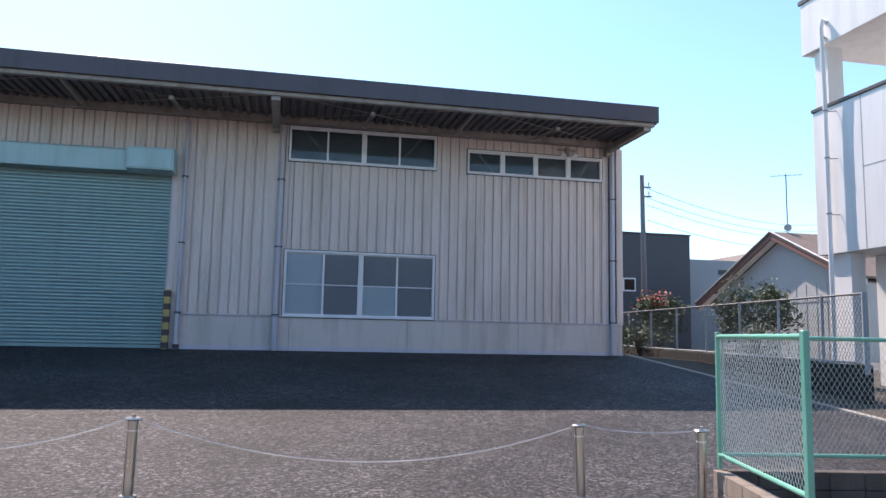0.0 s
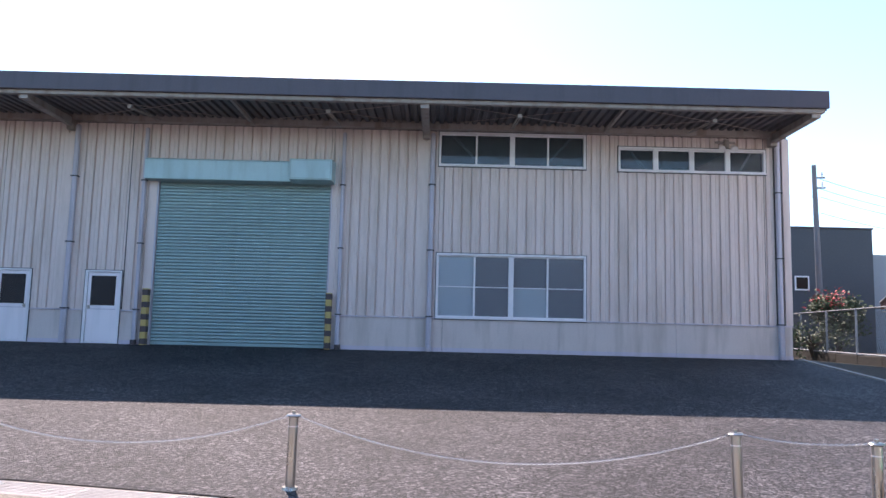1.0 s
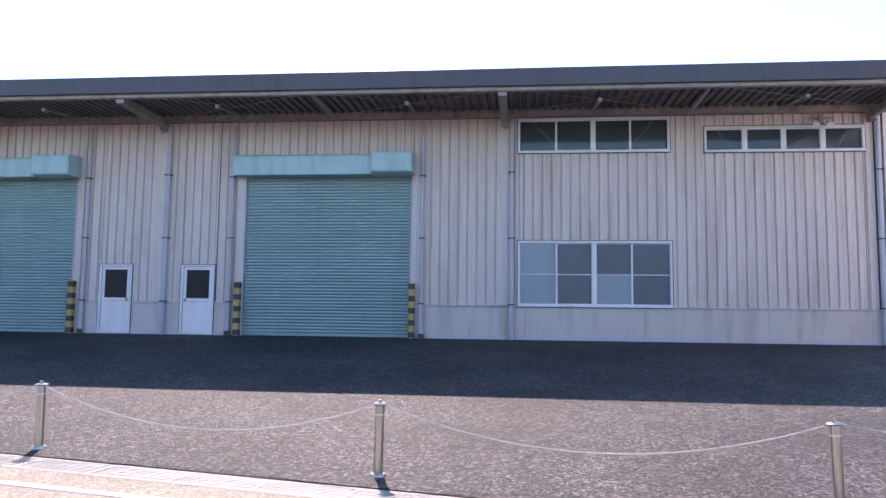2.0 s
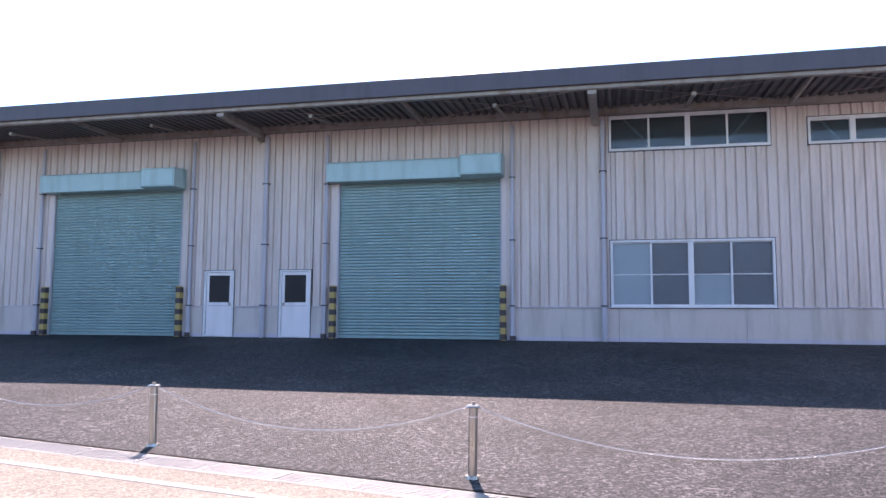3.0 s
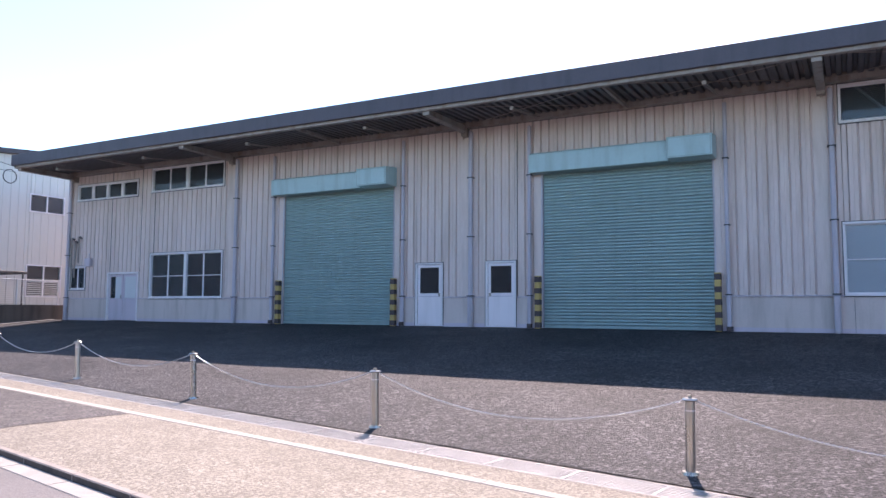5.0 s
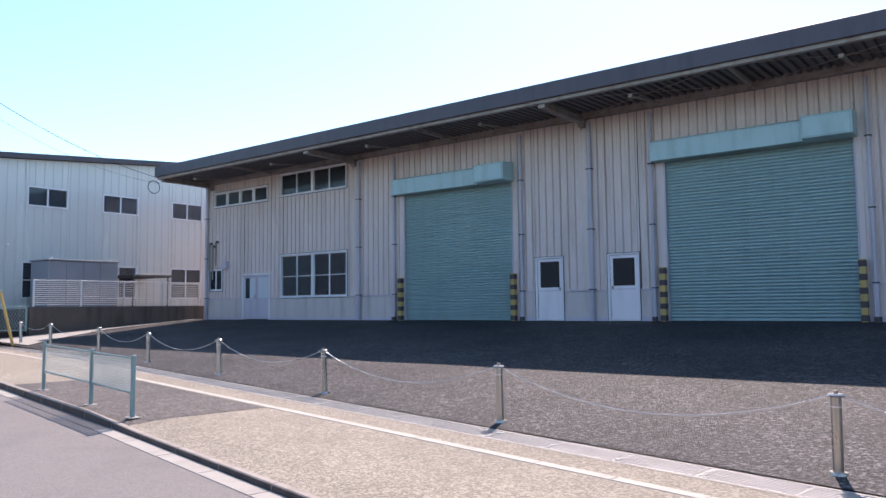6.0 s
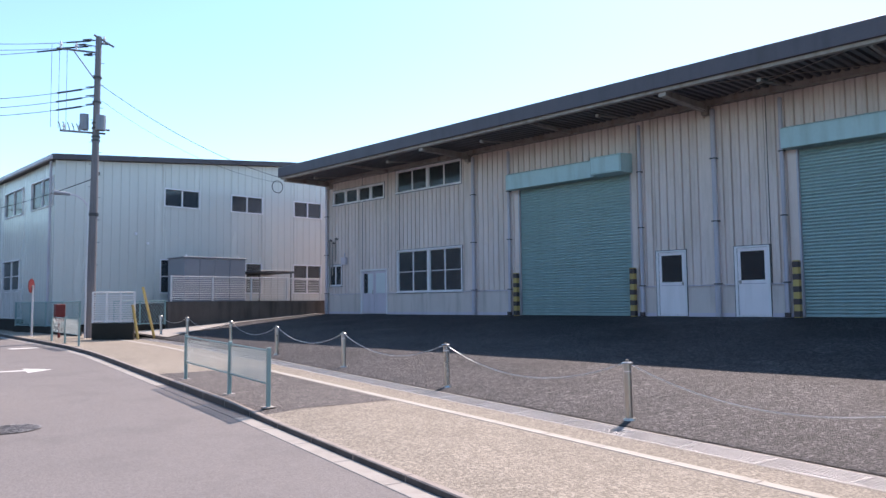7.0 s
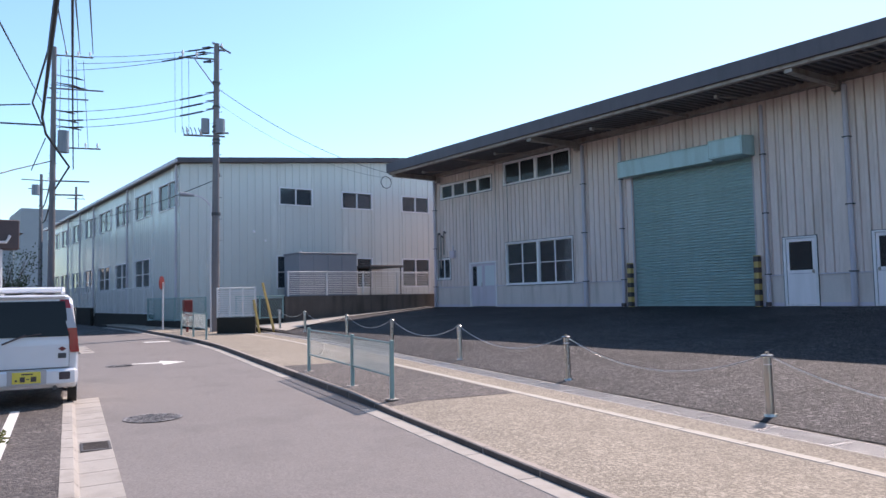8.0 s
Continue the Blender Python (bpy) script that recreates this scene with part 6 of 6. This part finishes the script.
slat_fence((-26.85, 11.1, 0), (-26.0, 12.35, 0), 1.2, 2.38, "white slatted fence panel on a low dark wall", "slat_fence", M_WFENCE, 0.085, 0.5, 0.2, lying=True)
slat_fence((-36.7, 11.2, 0), (-50.0, 11.2, 0), 1.25, 2.68, "white slatted fence along the neighbouring warehouse", "slat_fence", M_WFENCE, 0.22, 1.6, 0.2)
slat_fence((-50.3, 11.0, 0), (-66.0, 11.0, 0), 1.6, 3.0, "white slatted fence further along the street", "slat_fence", M_WFENCE, 0.3, 1.6, 0.2)
slat_fence((-36.4, 10.9, 0), (-29.8, 11.6, 0), 0.95, 2.05, "faded green wire fence near a utility pole", "wire_fence", M_GRAIL, post=1.6, mesh=True, wall_z=0.2)
slat_fence((-30.4, 13.2, 0), (-30.0, 15.3, 0), 1.0, 2.05, "faded green wire fence beside the retaining wall", "wire_fence", M_GRAIL, post=1.0, mesh=True, wall_z=0.2)

# ---------------- far end of the street ----------------
fb = thing("beige_building", (-66, 4, 0.8), "beige rendered house far along the street", "building")
bm = bmesh.new()
box(bm, (-76, -4, 0.3), (-66, 8.2, 7.6), bev=0.03)
part("wall", bm, M_HOUSE, fb)
bm = bmesh.new()
prism(bm, [(-4.6, 7.61), (8.8, 7.61), (2.1, 9.0)], "x", -76.5, -65.4)
part("roof", bm, M_SHINGLE, fb)
fg = thing("apartment_block", (-110, 22, 0.8), "far grey apartment block", "building")
bm = bmesh.new()
box(bm, (-125, 14, 0.3), (-112, 22, 15.0), bev=0.03)
part("wall", bm, M_GREYBLD, fg)
shrub((-43.5, 5.4, 0.6), 1.3, 1.5, "yellow-green roadside bush behind a parked van", 0, 1200, 21, 0.16)
shrub((-50.0, 6.4, 0.6), 1.8, 2.6, "sparse brown-green street tree", 0, 600, 22, 0.16, 8)
sb = thing("box_sign", (-15.6, 2.2, 0.3), "dark box-shaped sign on a pale post", "sign")
bm = bmesh.new()
box(bm, (-15.75, 1.2, 3.05), (-15.35, 2.8, 3.68), bev=0.02)
part("panel", bm, M_BLACK, sb)
bm = bmesh.new()
pathtube(bm, [(-15.45, 2.45, 0.2), (-15.45, 2.45, 3.05)], 0.05, 8)
part("post", bm, M_WFENCE, sb)
bm = bmesh.new()
pathtube(bm, [(-15.33, 2.2, 3.2), (-15.3, 2.55, 3.2), (-15.3, 2.62, 3.34)], 0.03, 6)
part("bracket", bm, M_WFENCE, sb)

# ---------------- road markings and covers ----------------
def paint(name, pts, label, dz=-0.108, material=None):
    bm = bmesh.new()
    bm.faces.new([bm.verts.new(S(s, n, dz)) for s, n in pts])
    bm.normal_update()
    for f in bm.faces:
        if f.normal.z < 0:
            f.normal_flip()
    structure(name, bm, material or M_WLINE, label, "marking")


paint("arrow_marking", [(18.25, -7.05), (18.45, -7.05), (18.5, -6.35), (18.9, -6.35), (18.3, -5.75), (17.7, -6.35), (18.2, -6.35)], "white painted arrow on the street")
paint("stop_marking", [(27.0, -4.8), (27.4, -4.8), (27.4, -5.7), (27.0, -5.7)], "white painted stop line stub")
paint("bay_marking", [(5.0, -9.3), (10.9, -9.3), (10.9, -9.17), (5.0, -9.17)], "white parking bay line", -0.055)
paint("yard_marking", [(-8.9, 3.3), (-10.2, 3.4), (-10.9, 4.5), (-9.4, 4.5)], "faded yellow paint on the yard", 0.0, M_YELLOW)


def cover(s, n, r, label):
    c = thing("manhole_cover", S(s, n, -0.112), label, "manhole cover", "manhole covers")
    o = S(s, n, -0.112)
    bm = bmesh.new()
    tube(bm, o, o + Vector((0, 0, 0.006)), r, 32)
    part("rim", bm, M_COVER, c)
    bm = bmesh.new()
    for i in range(-9, 10):
        for j in range(-9, 10):
            x, y = (i + 0.5 * (j % 2)) * 0.068 * r / 0.36 * 0.55 * 1.0, j * 0.036 * r / 0.36
            if x * x + y * y < (r * 0.9) ** 2:
                box(bm, (o.x + x - 0.013, o.y + y - 0.012, o.z + 0.004), (o.x + x + 0.013, o.y + y + 0.012, o.z + 0.011))
    tagged(part("stud_pattern", bm, M_COVER, c), kind="stuff")


cover(9.5, -7.37, 0.42, "round patterned cast-iron manhole cover in the street")
cover(18.1, -7.35, 0.33, "round dark manhole cover in the street")
gi = thing("gutter_inlet", S(7.7, -8.25, -0.1), "small iron grating set in the street gutter", "grating")
bm = bmesh.new()
box(bm, (-0.27, -0.07, -0.06), (0.27, 0.27, 0.004), m=SM(7.7, -8.3, -0.104), bev=0.006)
part("plate", bm, M_IRON, gi)
bm = bmesh.new()
for k in range(8):
    box(bm, (-0.2 + k * 0.055, -0.04, 0.002), (-0.18 + k * 0.055, 0.24, 0.01), m=SM(7.7, -8.3, -0.104))
part("grating", bm, M_CONC_D, gi)

shrub(tuple(S(8.0, -9.4, -0.06)), 0.22, 0.1, "pale weeds at the edge of the parking strip", 0, 260, 31, 0.07, 3, 0.9, M_WEED)

# ---------------- parked van ----------------
def van():
    p = S(11.2, -9.1, -0.06)
    q = S(11.4, -9.1, -0.06)
    yaw = math.atan2(q.y - p.y, q.x - p.x) - math.pi / 2
    v = thing("van", (0, 0, 0), "small white minivan parked at the roadside, seen from behind", "van")
    v.matrix_basis = Matrix.Translation(p) @ Matrix.Rotation(yaw, 4, "Z")
    # body: rounded sections along its length
    secs = [(0.0, 0.45, 0.95, 0.70), (0.03, 0.30, 1.05, 0.735), (0.12, 0.28, 1.72, 0.735), (0.30, 0.28, 1.80, 0.735), (1.6, 0.28, 1.83, 0.735), (2.5, 0.28, 1.78, 0.735), (2.95, 0.28, 1.15, 0.73), (3.3, 0.3, 0.95, 0.70), (3.38, 0.4, 0.85, 0.62)]
    bm = bmesh.new()
    rings = []
    for y, zb, zt, hw in secs:
        shoulder = min(zt - 0.12, 1.0)
        roofw = hw - 0.12 if zt > 1.3 else hw - 0.05
        pts = [(-hw + 0.04, zb), (-hw, zb + 0.1), (-hw, shoulder), (-roofw - 0.03, zt - 0.1), (-roofw + 0.05, zt - 0.02), (0, zt),
               (roofw - 0.05, zt - 0.02), (roofw + 0.03, zt - 0.1), (hw, shoulder), (hw, zb + 0.1), (hw - 0.04, zb)]
        rings.append([bm.verts.new((x, y, z)) for x, z in pts])
    for a, b in zip(rings, rings[1:]):
        for k in range(len(a) - 1):
            bm.faces.new((a[k], a[k + 1], b[k + 1], b[k]))
        bm.faces.new((a[-1], a[0], b[0], b[-1]))
    bm.faces.new(rings[0])
    bm.faces.new(rings[-1][::-1])
    bmesh.ops.recalc_face_normals(bm, faces=bm.faces[:])
    body = part("body", bm, M_CAR, v, smooth=False)
    # tailgate with its window
    bm = bmesh.new()
    prism(bm, [(-0.03, 0.62), (-0.035, 0.98), (0.062, 1.75), (0.15, 1.75), (0.06, 0.98), (0.06, 0.62)], "x", -0.6, 0.6)
    tg = part("tailgate", bm, M_CAR, v)
    bm = bmesh.new()
    prism(bm, [(-0.035, 1.12), (0.042, 1.69), (0.06, 1.69), (-0.01, 1.12)], "x", -0.595, 0.595)
    for vv in bm.verts:
        if vv.co.z > 1.3:
            vv.co.x *= 0.9
    part("rear_window", bm, M_CARGLASS, tg, "dark tinted rear window")
    bm = bmesh.new()
    tube(bm, (-0.35, -0.06, 1.02), (-0.02, -0.05, 1.16), 0.014, 5)
    tube(bm, (-0.1, -0.055, 1.13), (0.2, -0.045, 1.17), 0.008, 5)
    part("wiper", bm, M_BLACK, tg)
    bm = bmesh.new()
    box(bm, (-0.6, -0.038, 0.612), (0.6, 0.0, 0.622))
    for x in (-0.606, 0.6):
        box(bm, (x, -0.036, 0.62), (x + 0.006, 0.0, 1.2))
    part("seam", bm, M_BLACK, tg)
    bm = bmesh.new()
    box(bm, (-0.55, 0.0, 1.735), (0.55, 0.36, 1.79), bev=0.02)
    part("spoiler", bm, M_CAR, v)
    for x in (-0.5, 0.5):
        bm = bmesh.new()
        pathtube(bm, [(x, 0.3, 1.83), (x, 0.5, 1.9), (x, 2.0, 1.92), (x, 2.2, 1.85)], 0.03, 6)
        part("roof_rail", bm, M_CAR, v)
    bm = bmesh.new()
    box(bm, (-0.52, 0.55, 1.84), (0.52, 1.9, 1.93), bev=0.03)
    part("roof_box", bm, M_CAR, v)
    bm = bmesh.new()
    box(bm, (-0.72, -0.09, 0.34), (0.72, 0.1, 0.6), bev=0.035)
    bp = part("bumper", bm, M_CAR, v)
    for sx in (-1, 1):
        tl = None
        for za, zb, mm, nm in ((0.86, 1.25, M_TAIL, "tail_lamp"), (1.253, 1.57, M_LENS, "clear_lens"), (1.573, 1.73, M_TAIL, "brake_lens")):
            bm = bmesh.new()
            ya, yb = (-0.03 if z < 1.2 else -0.03 + (z - 1.2) * 0.17 for z in (za, zb))
            prism(bm, [(ya, za), (yb, zb), (yb + 0.17, zb), (ya + 0.15, za)], "x", sx * 0.615, sx * 0.75)
            for vv in bm.verts:
                if vv.co.z > 1.1:
                    vv.co.x -= sx * 0.15 * (vv.co.z - 1.1) / 0.56
            tl = part(nm, bm, mm, tl or v, "" if tl else "tall red tail lamp") if tl is None else (part(nm, bm, mm, tl), tl)[1]
        bm = bmesh.new()
        box(bm, (sx * 0.46, -0.1, 0.43), (sx * 0.62, -0.085, 0.55), bev=0.01)
        part("reflector", bm, M_BLACK, bp)
        for y in (0.55, 2.75):
            bm = bmesh.new()
            tube(bm, (sx * 0.58, y, 0.28), (sx * 0.72, y, 0.28), 0.28, 22)
            wl = part("wheel", bm, M_TYRE, v, "black rubber tyre")
            bm = bmesh.new()
            tube(bm, (sx * 0.715, y, 0.28), (sx * 0.726, y, 0.28), 0.17, 16)
            part("rim", bm, M_ALU, wl)
        bm = bmesh.new()
        prism(bm, [(0.45, 1.03), (2.5, 1.03), (2.3, 1.55), (0.5, 1.6)], "x", sx * 0.70, sx * 0.708)
        part("side_window", bm, M_CARGLASS, v)
    bm = bmesh.new()
    box(bm, (-0.27, -0.097, 0.37), (0.28, -0.091, 0.6), bev=0.004)
    part("plate_recess", bm, M_LENS, bp, "grey plate surround")
    bm = bmesh.new()
    box(bm, (-0.2, -0.106, 0.395), (0.2, -0.0975, 0.575), bev=0.004)
    pt = part("number_plate", bm, M_PLATE, bp, "yellow number plate with dark bars")
    for a, b, z0, z1 in ((-0.07, 0.09, 0.53, 0.55), (-0.16, -0.13, 0.43, 0.46), (-0.09, -0.02, 0.42, 0.5), (0.0, 0.04, 0.455, 0.468), (0.06, 0.14, 0.42, 0.5)):
        bm = bmesh.new()
        box(bm, (a, -0.11, z0), (b, -0.1065, z1))
        part("plate_bar", bm, M_BLACK, pt)
    bm = bmesh.new()
    tube(bm, (0.4, -0.06, 0.3), (0.4, 0.3, 0.3), 0.035, 10)
    part("exhaust", bm, M_DARKMETAL, v)
    bm = bmesh.new()
    prism(bm, [(0.44, 0.92), (0.5, 0.88), (0.56, 0.92), (0.5, 0.96)], "y", -0.042, -0.034)
    part("emblem", bm, M_RED, tg)
    bm = bmesh.new()
    box(bm, (0.44, -0.042, 0.77), (0.56, -0.032, 0.85))
    part("badge", bm, M_DARKMETAL, tg)
    for x in (-0.3, 0.3):
        bm = bmesh.new()
        box(bm, (x - 0.16, 0.9, 0.8), (x + 0.16, 1.05, 1.5), bev=0.05)
        part("headrest", bm, M_BLACK, v)


van()

# ---------------- unseen plain wall added behind, dark so the panes reflect dark ---
bm = bmesh.new()
box(bm, (-75, -14.2, -0.6), (40, -13.5, 8.0))
structure("wall_south", bm, M_DKBLD, "unseen plain wall added behind, dark for the window reflections", "wall")
